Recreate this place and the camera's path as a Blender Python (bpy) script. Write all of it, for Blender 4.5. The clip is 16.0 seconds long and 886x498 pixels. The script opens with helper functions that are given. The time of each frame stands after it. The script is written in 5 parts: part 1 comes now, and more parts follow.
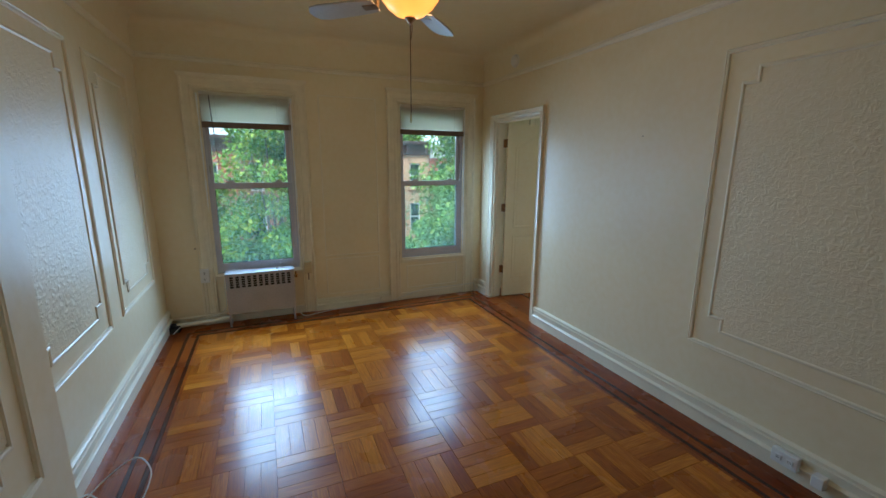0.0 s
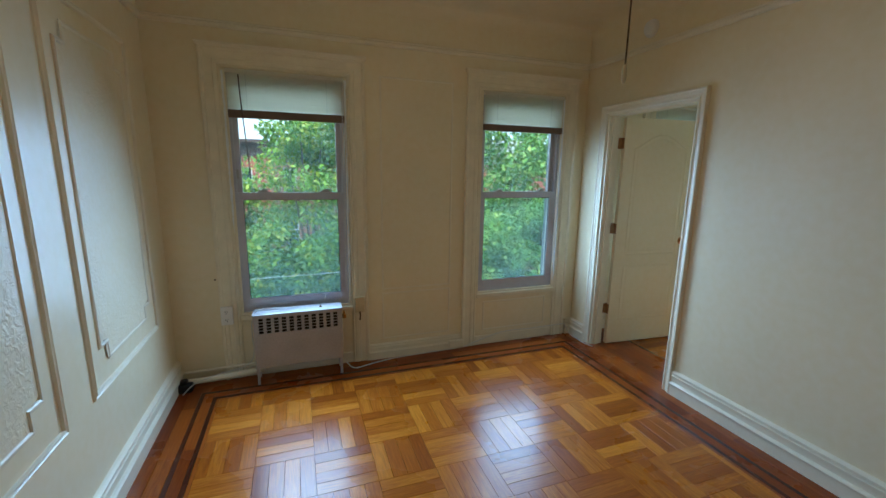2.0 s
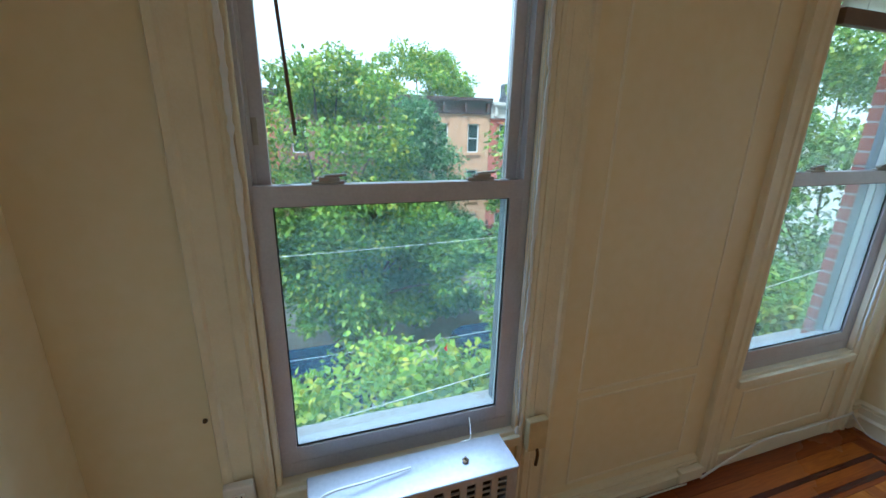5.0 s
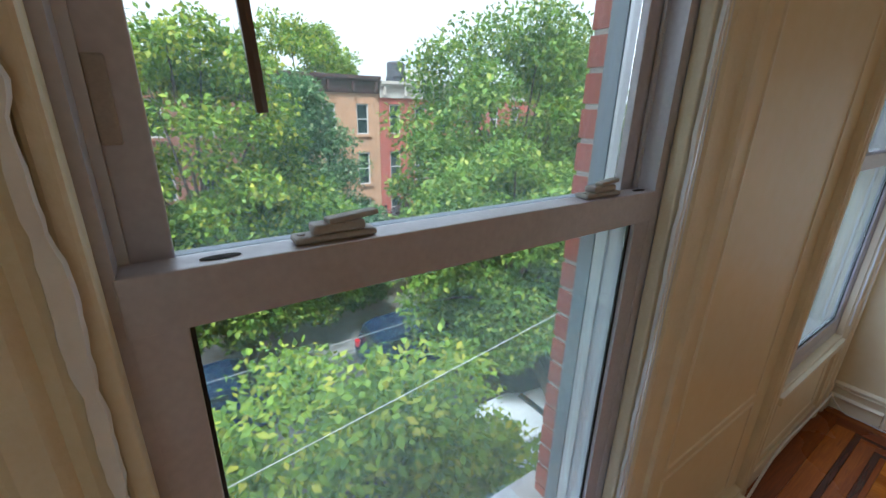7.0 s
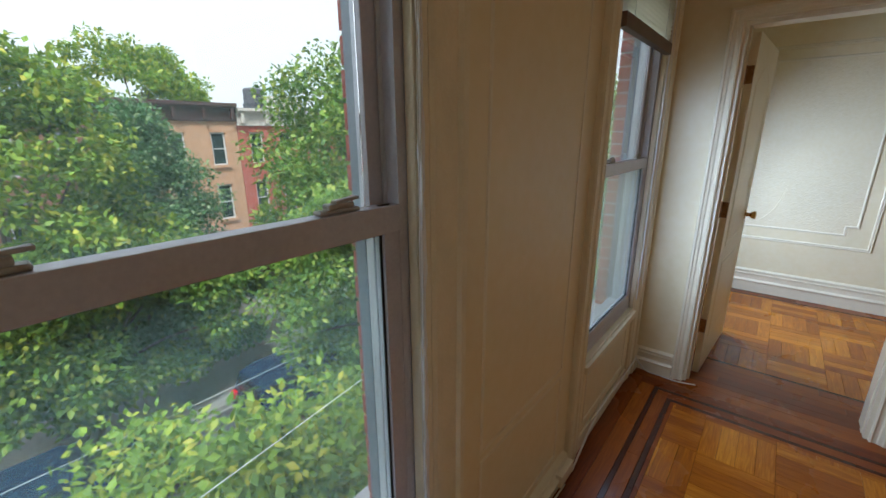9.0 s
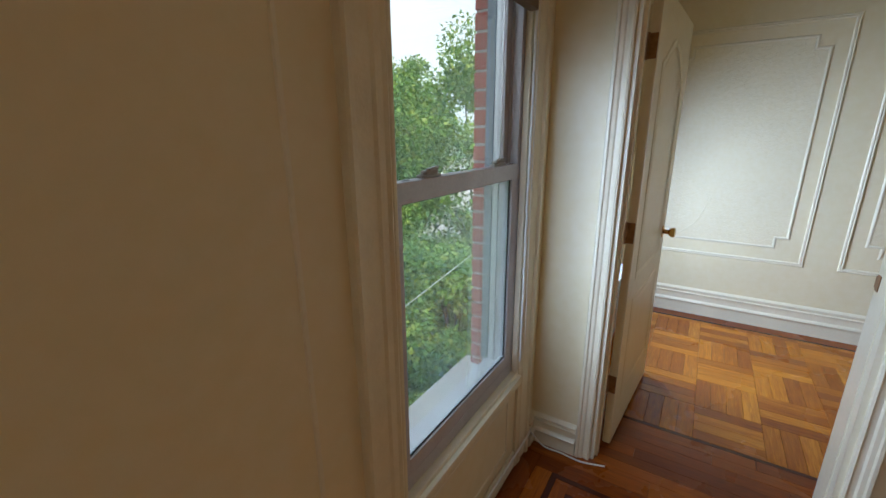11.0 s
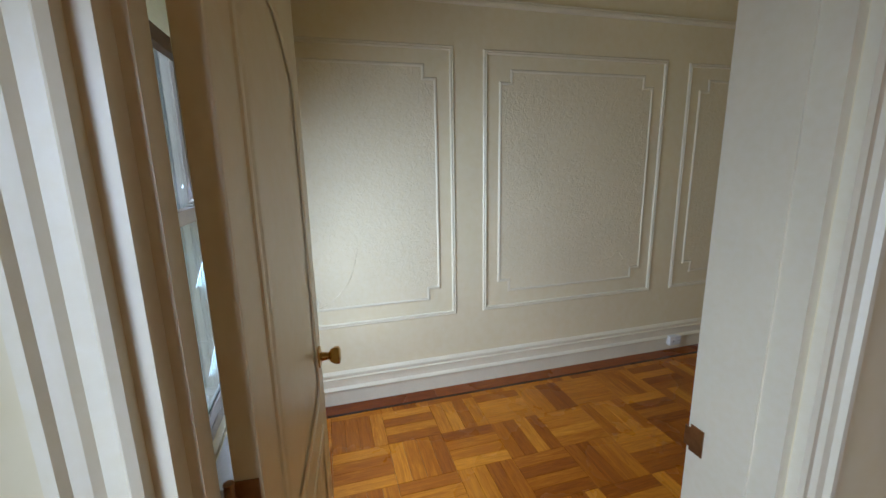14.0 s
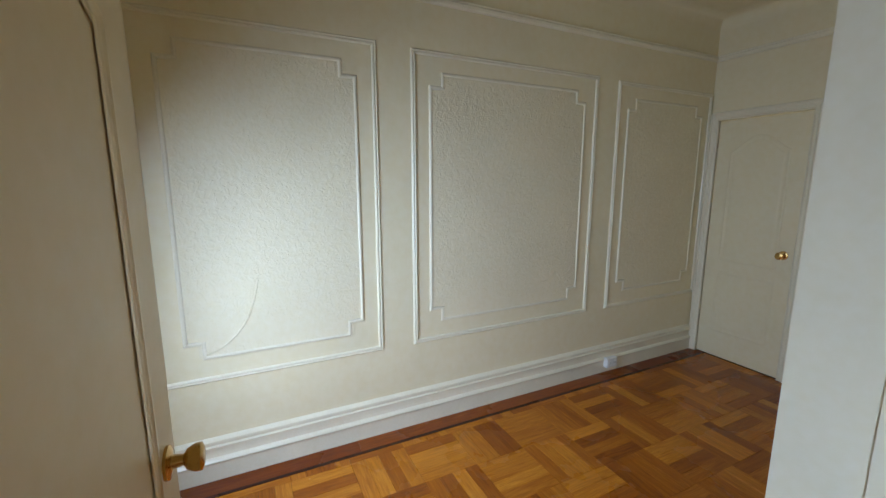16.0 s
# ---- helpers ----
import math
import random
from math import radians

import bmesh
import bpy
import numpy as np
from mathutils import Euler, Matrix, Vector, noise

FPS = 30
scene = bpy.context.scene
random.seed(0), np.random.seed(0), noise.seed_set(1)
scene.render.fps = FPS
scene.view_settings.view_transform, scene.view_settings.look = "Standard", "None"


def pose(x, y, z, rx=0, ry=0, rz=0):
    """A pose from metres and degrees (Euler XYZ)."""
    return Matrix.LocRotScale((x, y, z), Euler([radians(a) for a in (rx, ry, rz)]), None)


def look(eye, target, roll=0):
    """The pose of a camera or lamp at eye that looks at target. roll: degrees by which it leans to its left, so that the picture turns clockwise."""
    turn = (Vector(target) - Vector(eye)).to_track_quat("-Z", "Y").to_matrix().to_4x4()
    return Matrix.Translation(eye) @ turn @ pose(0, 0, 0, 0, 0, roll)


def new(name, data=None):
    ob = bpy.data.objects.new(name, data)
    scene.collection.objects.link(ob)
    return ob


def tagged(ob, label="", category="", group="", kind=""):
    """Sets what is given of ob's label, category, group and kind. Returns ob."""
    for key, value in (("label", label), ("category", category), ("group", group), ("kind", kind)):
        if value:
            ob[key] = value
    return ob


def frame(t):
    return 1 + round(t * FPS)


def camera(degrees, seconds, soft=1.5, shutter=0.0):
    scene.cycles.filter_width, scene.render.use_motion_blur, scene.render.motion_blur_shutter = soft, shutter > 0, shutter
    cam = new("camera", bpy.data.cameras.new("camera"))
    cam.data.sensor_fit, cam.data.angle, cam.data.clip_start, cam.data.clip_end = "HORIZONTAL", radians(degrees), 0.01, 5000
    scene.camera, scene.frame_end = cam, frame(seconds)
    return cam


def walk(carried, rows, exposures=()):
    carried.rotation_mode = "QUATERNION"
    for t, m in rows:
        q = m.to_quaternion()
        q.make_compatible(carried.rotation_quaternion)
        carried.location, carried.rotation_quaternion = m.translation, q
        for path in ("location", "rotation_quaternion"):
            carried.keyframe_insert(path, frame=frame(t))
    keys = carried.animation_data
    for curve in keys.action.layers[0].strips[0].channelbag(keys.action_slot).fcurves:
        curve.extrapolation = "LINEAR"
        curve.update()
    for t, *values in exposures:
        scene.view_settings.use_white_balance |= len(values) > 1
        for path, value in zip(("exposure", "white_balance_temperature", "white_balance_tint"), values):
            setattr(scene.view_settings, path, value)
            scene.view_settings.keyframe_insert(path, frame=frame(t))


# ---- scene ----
cam = camera(94.5, 16.0)
PATH = [
    (0, (0.671, -0.02, 1.589), (1.446, 1.777, 1.178), 0.4),
    (0.5, (0.606, 0.308, 1.58), (1.403, 2.097, 1.171), 0.1),
    (1, (0.566, 0.57, 1.581), (1.313, 2.377, 1.16), -0.3),
    (1.5, (0.599, 0.907, 1.584), (1.276, 2.745, 1.183), -0.1),
    (2, (0.596, 1.216, 1.568), (1.254, 3.067, 1.188), 0.9),
    (2.5, (0.506, 1.615, 1.563), (1.168, 3.463, 1.178), 0.6),
    (3, (0.458, 1.961, 1.562), (1.143, 3.797, 1.162), 0.8),
    (3.5, (0.453, 2.349, 1.587), (1.1, 4.197, 1.18), 1.2),
    (4, (0.38, 2.663, 1.561), (0.952, 4.52, 1.087), 1.8),
    (4.2, (0.33, 2.815, 1.564), (0.903, 4.665, 1.064), 1.3),
    (6.3, (0.284, 3.96, 1.499), (1.117, 5.634, 0.789), 2.1),
    (6.5, (0.269, 4.016, 1.506), (1.166, 5.653, 0.789), 1.8),
    (7, (0.233, 4.074, 1.517), (1.301, 5.632, 0.858), 1.3),
    (7.5, (0.201, 4.011, 1.528), (1.425, 5.484, 0.951), 1.5),
    (8, (0.166, 3.92, 1.541), (1.491, 5.316, 0.999), 1.2),
    (8.5, (0.195, 3.877, 1.537), (1.609, 5.183, 0.994), 0.3),
    (9, (0.364, 3.878, 1.523), (1.857, 5.091, 0.974), -0.2),
    (9.2, (0.477, 3.926, 1.523), (2.01, 5.084, 0.968), -0.1),
    (11.3, (1.505, 3.843, 1.496), (3.157, 4.832, 0.954), -0.6),
    (11.5, (1.601, 3.87, 1.502), (3.283, 4.803, 0.957), -0.7),
    (12, (1.805, 3.88, 1.491), (3.59, 4.603, 0.952), -0.6),
    (12.5, (2.079, 3.856, 1.501), (3.961, 4.281, 0.975), -0.2),
    (13, (2.312, 3.85, 1.511), (4.25, 3.908, 1.017), 0.3),
    (13.5, (2.511, 3.896, 1.518), (4.438, 3.624, 1.057), 0.3),
    (14, (2.701, 3.961, 1.533), (4.585, 3.429, 1.123), -1.1),
    (14.5, (2.853, 3.957, 1.53), (4.706, 3.285, 1.192), -0.9),
    (15, (2.938, 3.881, 1.545), (4.776, 3.145, 1.265), -0.5),
    (15.5, (2.986, 3.846, 1.526), (4.793, 3.039, 1.234), -0.2),
    (16, (3.037, 3.848, 1.509), (4.807, 2.979, 1.175), 0.0),
]
EXPOSURES = [(0, 0.93, 4950, -3), (4.2, 0.97, 4850, -4), (6.3, 0.78, 5450, 11), (9.2, 0.38, 6000, 12), (11.3, 0.48, 5900, 10), (12.5, 0.22, 5850, 7), (13.0, 0.15, 6150, 12), (14.5, 0.33, 6300, 13), (16, 0.48, 6000, 10)]
walk(cam, [(t, look(eye, target, roll)) for t, eye, target, roll in PATH], EXPOSURES)
SKY, SUN, LAMP, BULB = 0.175, 5.0, 3.4, 1.9

# ---- world, sun and lamps ----
world = bpy.data.worlds.new("overcast_sky")
scene.world = world
world.use_nodes = True
wn = world.node_tree.nodes
wl = world.node_tree.links
sky = wn.new("ShaderNodeTexSky")
sky.sky_type = "NISHITA"
sky.sun_disc = False
sky.sun_elevation = radians(56)
sky.sun_rotation = radians(-43)
sky.dust_density = 6.0
grey = wn.new("ShaderNodeHueSaturation")
grey.inputs["Saturation"].default_value = 0.16
grey.inputs["Value"].default_value = 1.0
wl.new(sky.outputs[0], grey.inputs["Color"])
cloud = wn.new("ShaderNodeMixRGB")
cloud.inputs[0].default_value = 0.72
cloud.inputs[2].default_value = (7.2, 7.4, 7.4, 1)
wl.new(grey.outputs[0], cloud.inputs[1])
wl.new(cloud.outputs[0], wn["Background"].inputs[0])
wn["Background"].inputs[1].default_value = SKY

sun_data = bpy.data.lights.new("sun", "SUN")
sun_data.energy, sun_data.angle, sun_data.color = SUN, radians(14), (1.0, 0.97, 0.92)
sun = new("sun", sun_data)
sun.matrix_world = look((-14, -10, 34), (0, 5, 0))


def window_lamp(x0, x1, y, z0, z1, aim, spread, power):
    """An added area lamp inside a window's opening, standing for sky light along aim."""
    d = bpy.data.lights.new("window_sky_light", "AREA")
    d.shape, d.size, d.size_y, d.energy, d.color, d.spread = "RECTANGLE", x1 - x0, z1 - z0, power, (0.61, 0.765, 1.0), radians(spread)
    eye = Vector(((x0 + x1) / 2, y, (z0 + z1) / 2))
    new("window_sky_light", d).matrix_world = look(eye, eye + Vector(aim))


for wx0, wx1, slant, share in ((0.25, 0.88, 0.05, 1.0), (2.14, 2.76, 0.0, 0.75), (3.97, 4.59, 0.28, 1.7)):
    for wz in (0.88, 1.25, 1.62):
        window_lamp(wx0, wx1, 4.35, wz - 0.18, wz + 0.18, (slant, -1, -0.48), 140, LAMP * share)

# Side lamp added to brighten the wall strip and casing by the door.
window_lamp(2.42, 2.60, 4.37, 0.65, 1.75, (0.88, -0.48, -0.10), 84, LAMP * 0.32)

bulb = bpy.data.lights.new("fan_bulb", "POINT")
bulb.energy, bulb.color, bulb.shadow_soft_size = BULB, (1.0, 0.66, 0.30), 0.06
new("fan_bulb", bulb).location = (1.405, 2.12, 2.40)


# ---- materials ----
def material(name, colour, rough=0.5, metal=0.0, vary=0.08, scale=6.0, bump=0.0, bump_scale=40.0, spec=0.5, fine=0.04):
    m = bpy.data.materials.new(name)
    m.use_nodes = True
    n, l = m.node_tree.nodes, m.node_tree.links
    b = n["Principled BSDF"]
    b.inputs["Roughness"].default_value, b.inputs["Metallic"].default_value = rough, metal
    b.inputs["Specular IOR Level"].default_value = spec
    tc = n.new("ShaderNodeTexCoord")
    t1 = n.new("ShaderNodeTexNoise")
    t1.inputs["Scale"].default_value, t1.inputs["Detail"].default_value = scale, 4
    t2 = n.new("ShaderNodeTexNoise")
    t2.inputs["Scale"].default_value, t2.inputs["Detail"].default_value = scale * 14, 3
    l.new(tc.outputs["Object"], t1.inputs["Vector"])
    l.new(tc.outputs["Object"], t2.inputs["Vector"])
    ramp = n.new("ShaderNodeValToRGB")
    ramp.color_ramp.elements[0].position, ramp.color_ramp.elements[1].position = 0.3, 0.7
    ramp.color_ramp.elements[0].color = (*[c * (1 - vary) for c in colour], 1)
    ramp.color_ramp.elements[1].color = (*[min(1, c * (1 + vary)) for c in colour], 1)
    l.new(t1.outputs["Fac"], ramp.inputs[0])
    mul = n.new("ShaderNodeMixRGB")
    mul.blend_type = "OVERLAY"
    mul.inputs[0].default_value = fine * 4
    l.new(ramp.outputs[0], mul.inputs[1])
    l.new(t2.outputs["Fac"], mul.inputs[2])
    l.new(mul.outputs[0], b.inputs["Base Color"])
    if bump:
        t3 = n.new("ShaderNodeTexNoise")
        t3.inputs["Scale"].default_value, t3.inputs["Detail"].default_value = bump_scale, 4
        l.new(tc.outputs["Object"], t3.inputs["Vector"])
        bp = n.new("ShaderNodeBump")
        bp.inputs["Strength"].default_value, bp.inputs["Distance"].default_value = min(1, bump), 0.004
        l.new(t3.outputs["Fac"], bp.inputs["Height"])
        l.new(bp.outputs[0], b.inputs["Normal"])
    return m


def stucco_material():
    """Old plaster with a stippled relief, painted cream."""
    m = material("stippled_plaster", (0.82, 0.73, 0.51), 0.42, vary=0.03, scale=2.5)
    n, l = m.node_tree.nodes, m.node_tree.links
    tc = n.new("ShaderNodeTexCoord")
    v = n.new("ShaderNodeTexNoise")
    v.inputs["Scale"].default_value, v.inputs["Detail"].default_value, v.inputs["Distortion"].default_value = 34, 5, 1.1
    big = n.new("ShaderNodeTexNoise")
    big.inputs["Scale"].default_value = 2.2
    l.new(tc.outputs["Object"], v.inputs["Vector"])
    l.new(tc.outputs["Object"], big.inputs["Vector"])
    cut = n.new("ShaderNodeValToRGB")
    cut.color_ramp.elements[0].position, cut.color_ramp.elements[1].position = 0.42, 0.66
    l.new(v.outputs["Fac"], cut.inputs[0])
    amount = n.new("ShaderNodeMath")
    amount.operation = "MULTIPLY"
    l.new(cut.outputs[0], amount.inputs[0])
    l.new(big.outputs["Fac"], amount.inputs[1])
    bp = n.new("ShaderNodeBump")
    bp.inputs["Strength"].default_value, bp.inputs["Distance"].default_value = 0.38, 0.008
    l.new(amount.outputs[0], bp.inputs["Height"])
    l.new(bp.outputs[0], n["Principled BSDF"].inputs["Normal"])
    return m


def wood_material(name, dark, mid, light, rough=0.2, spread=1.0):
    """Varnished oak: grain along u, a shade of its own for each strip."""
    m = bpy.data.materials.new(name)
    m.use_nodes = True
    n, l = m.node_tree.nodes, m.node_tree.links
    b = n["Principled BSDF"]
    uv = n.new("ShaderNodeUVMap")
    uv.uv_map = "grain"
    info, geo = n.new("ShaderNodeObjectInfo"), n.new("ShaderNodeNewGeometry")
    add = n.new("ShaderNodeMath")
    add.operation = "ADD"
    l.new(info.outputs["Random"], add.inputs[0])
    l.new(geo.outputs["Random Per Island"], add.inputs[1])
    rnd = n.new("ShaderNodeMath")
    rnd.operation = "FRACT"
    l.new(add.outputs[0], rnd.inputs[0])
    shift = n.new("ShaderNodeVectorMath")
    shift.operation = "MULTIPLY_ADD"
    shift.inputs[1].default_value = (1, 1, 1)
    comb = n.new("ShaderNodeCombineXYZ")
    big = n.new("ShaderNodeMath")
    big.operation = "MULTIPLY"
    big.inputs[1].default_value = 57.0
    l.new(rnd.outputs[0], big.inputs[0])
    for i in range(3):
        l.new(big.outputs[0], comb.inputs[i])
    l.new(uv.outputs[0], shift.inputs[0])
    l.new(comb.outputs[0], shift.inputs[2])
    mp = n.new("ShaderNodeMapping")
    mp.inputs["Scale"].default_value = (3.0, 42.0, 1.0)
    l.new(shift.outputs[0], mp.inputs["Vector"])
    g = n.new("ShaderNodeTexNoise")
    g.inputs["Scale"].default_value, g.inputs["Detail"].default_value, g.inputs["Distortion"].default_value = 1.6, 6, 1.4
    l.new(mp.outputs[0], g.inputs["Vector"])
    pores = n.new("ShaderNodeTexNoise")
    mp2 = n.new("ShaderNodeMapping")
    mp2.inputs["Scale"].default_value = (18.0, 420.0, 1.0)
    l.new(shift.outputs[0], mp2.inputs["Vector"])
    l.new(mp2.outputs[0], pores.inputs["Vector"])
    pores.inputs["Scale"].default_value = 1.0
    mixed = n.new("ShaderNodeMath")
    mixed.operation = "MULTIPLY_ADD"
    mixed.inputs[1].default_value = 0.62 * spread
    gs = n.new("ShaderNodeMath")
    gs.operation = "MULTIPLY"
    gs.inputs[1].default_value = 0.72
    l.new(g.outputs["Fac"], gs.inputs[0])
    l.new(rnd.outputs[0], mixed.inputs[0])
    l.new(gs.outputs[0], mixed.inputs[2])
    ramp = n.new("ShaderNodeValToRGB")
    e = ramp.color_ramp.elements
    e[0].position, e[0].color = 0.25, (*dark, 1)
    e[1].position, e[1].color = 0.95, (*light, 1)
    mid_stop = e.new(0.58)
    mid_stop.color = (*mid, 1)
    l.new(mixed.outputs[0], ramp.inputs[0])
    ov = n.new("ShaderNodeMixRGB")
    ov.blend_type, ov.inputs[0].default_value = "OVERLAY", 0.32
    l.new(ramp.outputs[0], ov.inputs[1])
    l.new(pores.outputs["Fac"], ov.inputs[2])
    l.new(ov.outputs[0], b.inputs["Base Color"])
    wear = n.new("ShaderNodeTexNoise")
    wear.inputs["Scale"].default_value, wear.inputs["Detail"].default_value = 1.7, 5
    l.new(geo.outputs["Position"], wear.inputs["Vector"])
    rr = n.new("ShaderNodeMapRange")
    rr.inputs["From Min"].default_value, rr.inputs["From Max"].default_value = 0.3, 0.7
    rr.inputs["To Min"].default_value, rr.inputs["To Max"].default_value = rough * 0.8, rough * 1.5
    l.new(wear.outputs["Fac"], rr.inputs["Value"])
    l.new(rr.outputs[0], b.inputs["Roughness"])
    bp = n.new("ShaderNodeBump")
    b.inputs["Specular IOR Level"].default_value = 0.3
    b.inputs["Coat Weight"].default_value, b.inputs["Coat Roughness"].default_value = 0.12, 0.12
    bp.inputs["Strength"].default_value, bp.inputs["Distance"].default_value = 0.16, 0.0015
    l.new(g.outputs["Fac"], bp.inputs["Height"])
    l.new(bp.outputs[0], b.inputs["Normal"])
    return m


def leaf_material(name, low, high, tip):
    m = bpy.data.materials.new(name)
    m.use_nodes = True
    n, l = m.node_tree.nodes, m.node_tree.links
    b = n["Principled BSDF"]
    geo = n.new("ShaderNodeNewGeometry")
    ramp = n.new("ShaderNodeValToRGB")
    e = ramp.color_ramp.elements
    e[0].color, e[1].color = (*low, 1), (*tip, 1)
    s = e.new(0.72)
    s.color = (*high, 1)
    l.new(geo.outputs["Random Per Island"], ramp.inputs[0])
    l.new(ramp.outputs[0], b.inputs["Base Color"])
    b.inputs["Roughness"].default_value, b.inputs["Specular IOR Level"].default_value = 0.5, 0.25
    tr = n.new("ShaderNodeBsdfTranslucent")
    l.new(ramp.outputs[0], tr.inputs["Color"])
    mix = n.new("ShaderNodeMixShader")
    mix.inputs[0].default_value = 0.28
    l.new(b.outputs[0], mix.inputs[1])
    l.new(tr.outputs[0], mix.inputs[2])
    l.new(mix.outputs[0], n["Material Output"].inputs[0])
    return m


def glass_material(name, tint, film):
    """Clear glass under a thin uneven daylight-scattering film that paints in glare and haze."""
    m = bpy.data.materials.new(name)
    m.use_nodes = True
    n, l = m.node_tree.nodes, m.node_tree.links
    b = n["Principled BSDF"]
    b.inputs["Base Color"].default_value = (*tint, 1)
    b.inputs["Roughness"].default_value, b.inputs["IOR"].default_value = 0.0, 1.45
    b.inputs["Transmission Weight"].default_value = 1.0
    tc, no, rr = n.new("ShaderNodeTexCoord"), n.new("ShaderNodeTexNoise"), n.new("ShaderNodeMapRange")
    no.inputs["Scale"].default_value, no.inputs["Detail"].default_value = 3.2, 6
    l.new(tc.outputs["Object"], no.inputs["Vector"])
    rr.inputs["From Min"].default_value, rr.inputs["From Max"].default_value = 0.3, 0.7
    rr.inputs["To Min"].default_value, rr.inputs["To Max"].default_value = film * 0.6, film * 1.4
    l.new(no.outputs["Fac"], rr.inputs["Value"])
    veil, mix = n.new("ShaderNodeBsdfTranslucent"), n.new("ShaderNodeMixShader")
    veil.inputs["Color"].default_value = (0.55, 0.87, 0.93, 1)
    l.new(rr.outputs[0], mix.inputs[0])
    l.new(b.outputs[0], mix.inputs[1])
    l.new(veil.outputs[0], mix.inputs[2])
    l.new(mix.outputs[0], n["Material Output"].inputs[0])
    return m


M_WALL = material("cream_wall_paint", (0.82, 0.725, 0.49), 0.38, vary=0.03, scale=1.6, bump=0.25, bump_scale=14)
M_STUCCO = stucco_material()
M_TRIM = material("glossy_trim_paint", (0.83, 0.76, 0.58), 0.3, vary=0.04, scale=5, bump=0.22, bump_scale=22)
M_WORN = material("chipped_sill_paint", (0.81, 0.735, 0.54), 0.4, vary=0.05, scale=12, bump=0.6, bump_scale=45)
M_FRESH = material("bright_white_paint", (0.85, 0.86, 0.85), 0.35, vary=0.04, scale=20, bump=0.5, bump_scale=60)
M_CEIL = material("ceiling_paint", (0.82, 0.725, 0.49), 0.6, vary=0.03, scale=1.2, bump=0.2, bump_scale=10)
M_DOOR = material("door_paint", (0.82, 0.725, 0.49), 0.36, vary=0.03, scale=2, bump=0.12, bump_scale=30)
M_OAK = wood_material("oak_parquet", (0.19, 0.040, 0.001), (0.34, 0.095, 0.003), (0.60, 0.225, 0.016), 0.24, 0.8)
M_PLANK = wood_material("oak_border_plank", (0.12, 0.018, 0.001), (0.205, 0.042, 0.002), (0.34, 0.09, 0.006), 0.24, 0.7)
M_INLAY = wood_material("walnut_inlay", (0.035, 0.008, 0.003), (0.06, 0.013, 0.005), (0.09, 0.024, 0.009), 0.2, 0.5)
M_SUBFLOOR = material("dark_floor_joint", (0.07, 0.028, 0.01), 0.7)
M_ALU = material("grey_aluminium", (0.55, 0.545, 0.60), 0.42, 0.35, vary=0.05, scale=9)
M_ALU2 = material("pale_aluminium", (0.64, 0.66, 0.70), 0.35, 0.4, vary=0.05, scale=9)
M_STORM = material("blue_grey_storm_frame", (0.20, 0.225, 0.27), 0.5, 0.2, vary=0.1, scale=8)
M_LOCK = material("taupe_plastic", (0.40, 0.385, 0.36), 0.45, vary=0.06, scale=30)
M_BLACK = material("black_gasket", (0.012, 0.012, 0.013), 0.6)
M_GLASS = glass_material("window_glass", (0.84, 0.90, 0.90), 0.038)
M_GLASS_LOW = glass_material("hazy_window_glass", (0.79, 0.88, 0.89), 0.08)
M_SLAT = material("cream_vinyl_slat", (0.74, 0.75, 0.70), 0.45, vary=0.04, scale=8)
_n, _l = M_SLAT.node_tree.nodes, M_SLAT.node_tree.links
_tr, _mx = _n.new("ShaderNodeBsdfTranslucent"), _n.new("ShaderNodeMixShader")
_tr.inputs["Color"].default_value, _mx.inputs[0].default_value = (0.95, 0.92, 0.82, 1), 0.86
_l.new(_n["Principled BSDF"].outputs[0], _mx.inputs[1])
_l.new(_tr.outputs[0], _mx.inputs[2])
_l.new(_mx.outputs[0], _n["Material Output"].inputs[0])
M_SLAT_RAIL = material("brown_blind_rail", (0.15, 0.10, 0.07), 0.5, vary=0.1, scale=10)
M_WAND = material("brown_wand", (0.10, 0.06, 0.04), 0.3)
M_RAD = material("grey_enamelled_steel", (0.42, 0.41, 0.43), 0.4, 0.2, vary=0.08, scale=5, bump=0.1, bump_scale=60)
M_DARK = material("dark_void", (0.01, 0.01, 0.011), 0.8)
M_BRASS = material("brass", (0.62, 0.40, 0.14), 0.25, 1.0, vary=0.12, scale=30)
M_BRASS_OLD = material("tarnished_brass", (0.32, 0.17, 0.075), 0.42, 0.85, vary=0.25, scale=40)
M_WHITE = material("white_plastic", (0.80, 0.79, 0.75), 0.35, vary=0.02, scale=8)
M_YELLOWED = material("yellowed_plastic", (0.62, 0.52, 0.30), 0.4, vary=0.08, scale=20)
M_CABLE = material("white_cable", (0.70, 0.68, 0.62), 0.45)
M_CHAIN = material("bronze_chain", (0.10, 0.06, 0.03), 0.4, 0.7)
M_FANBLADE = material("white_fan_blade", (0.46, 0.42, 0.35), 0.4, vary=0.05, scale=6)
M_BRICK = material("red_brick", (0.36, 0.085, 0.06), 0.8, vary=0.25, scale=9, bump=0.5, bump_scale=70)
M_MORTAR = material("mortar", (0.45, 0.42, 0.38), 0.9, vary=0.12, scale=30)
M_STONE = material("stone_sill", (0.50, 0.47, 0.46), 0.8, vary=0.12, scale=14, bump=0.3)
M_ASPHALT = material("asphalt", (0.05, 0.05, 0.053), 0.85, vary=0.25, scale=2, bump=0.4)
M_PAVE = material("concrete_pavement", (0.30, 0.28, 0.26), 0.85, vary=0.18, scale=1.2)
M_TAN = material("tan_brick_front", (0.50, 0.29, 0.17), 0.85, vary=0.14, scale=2.5, fine=0.12)
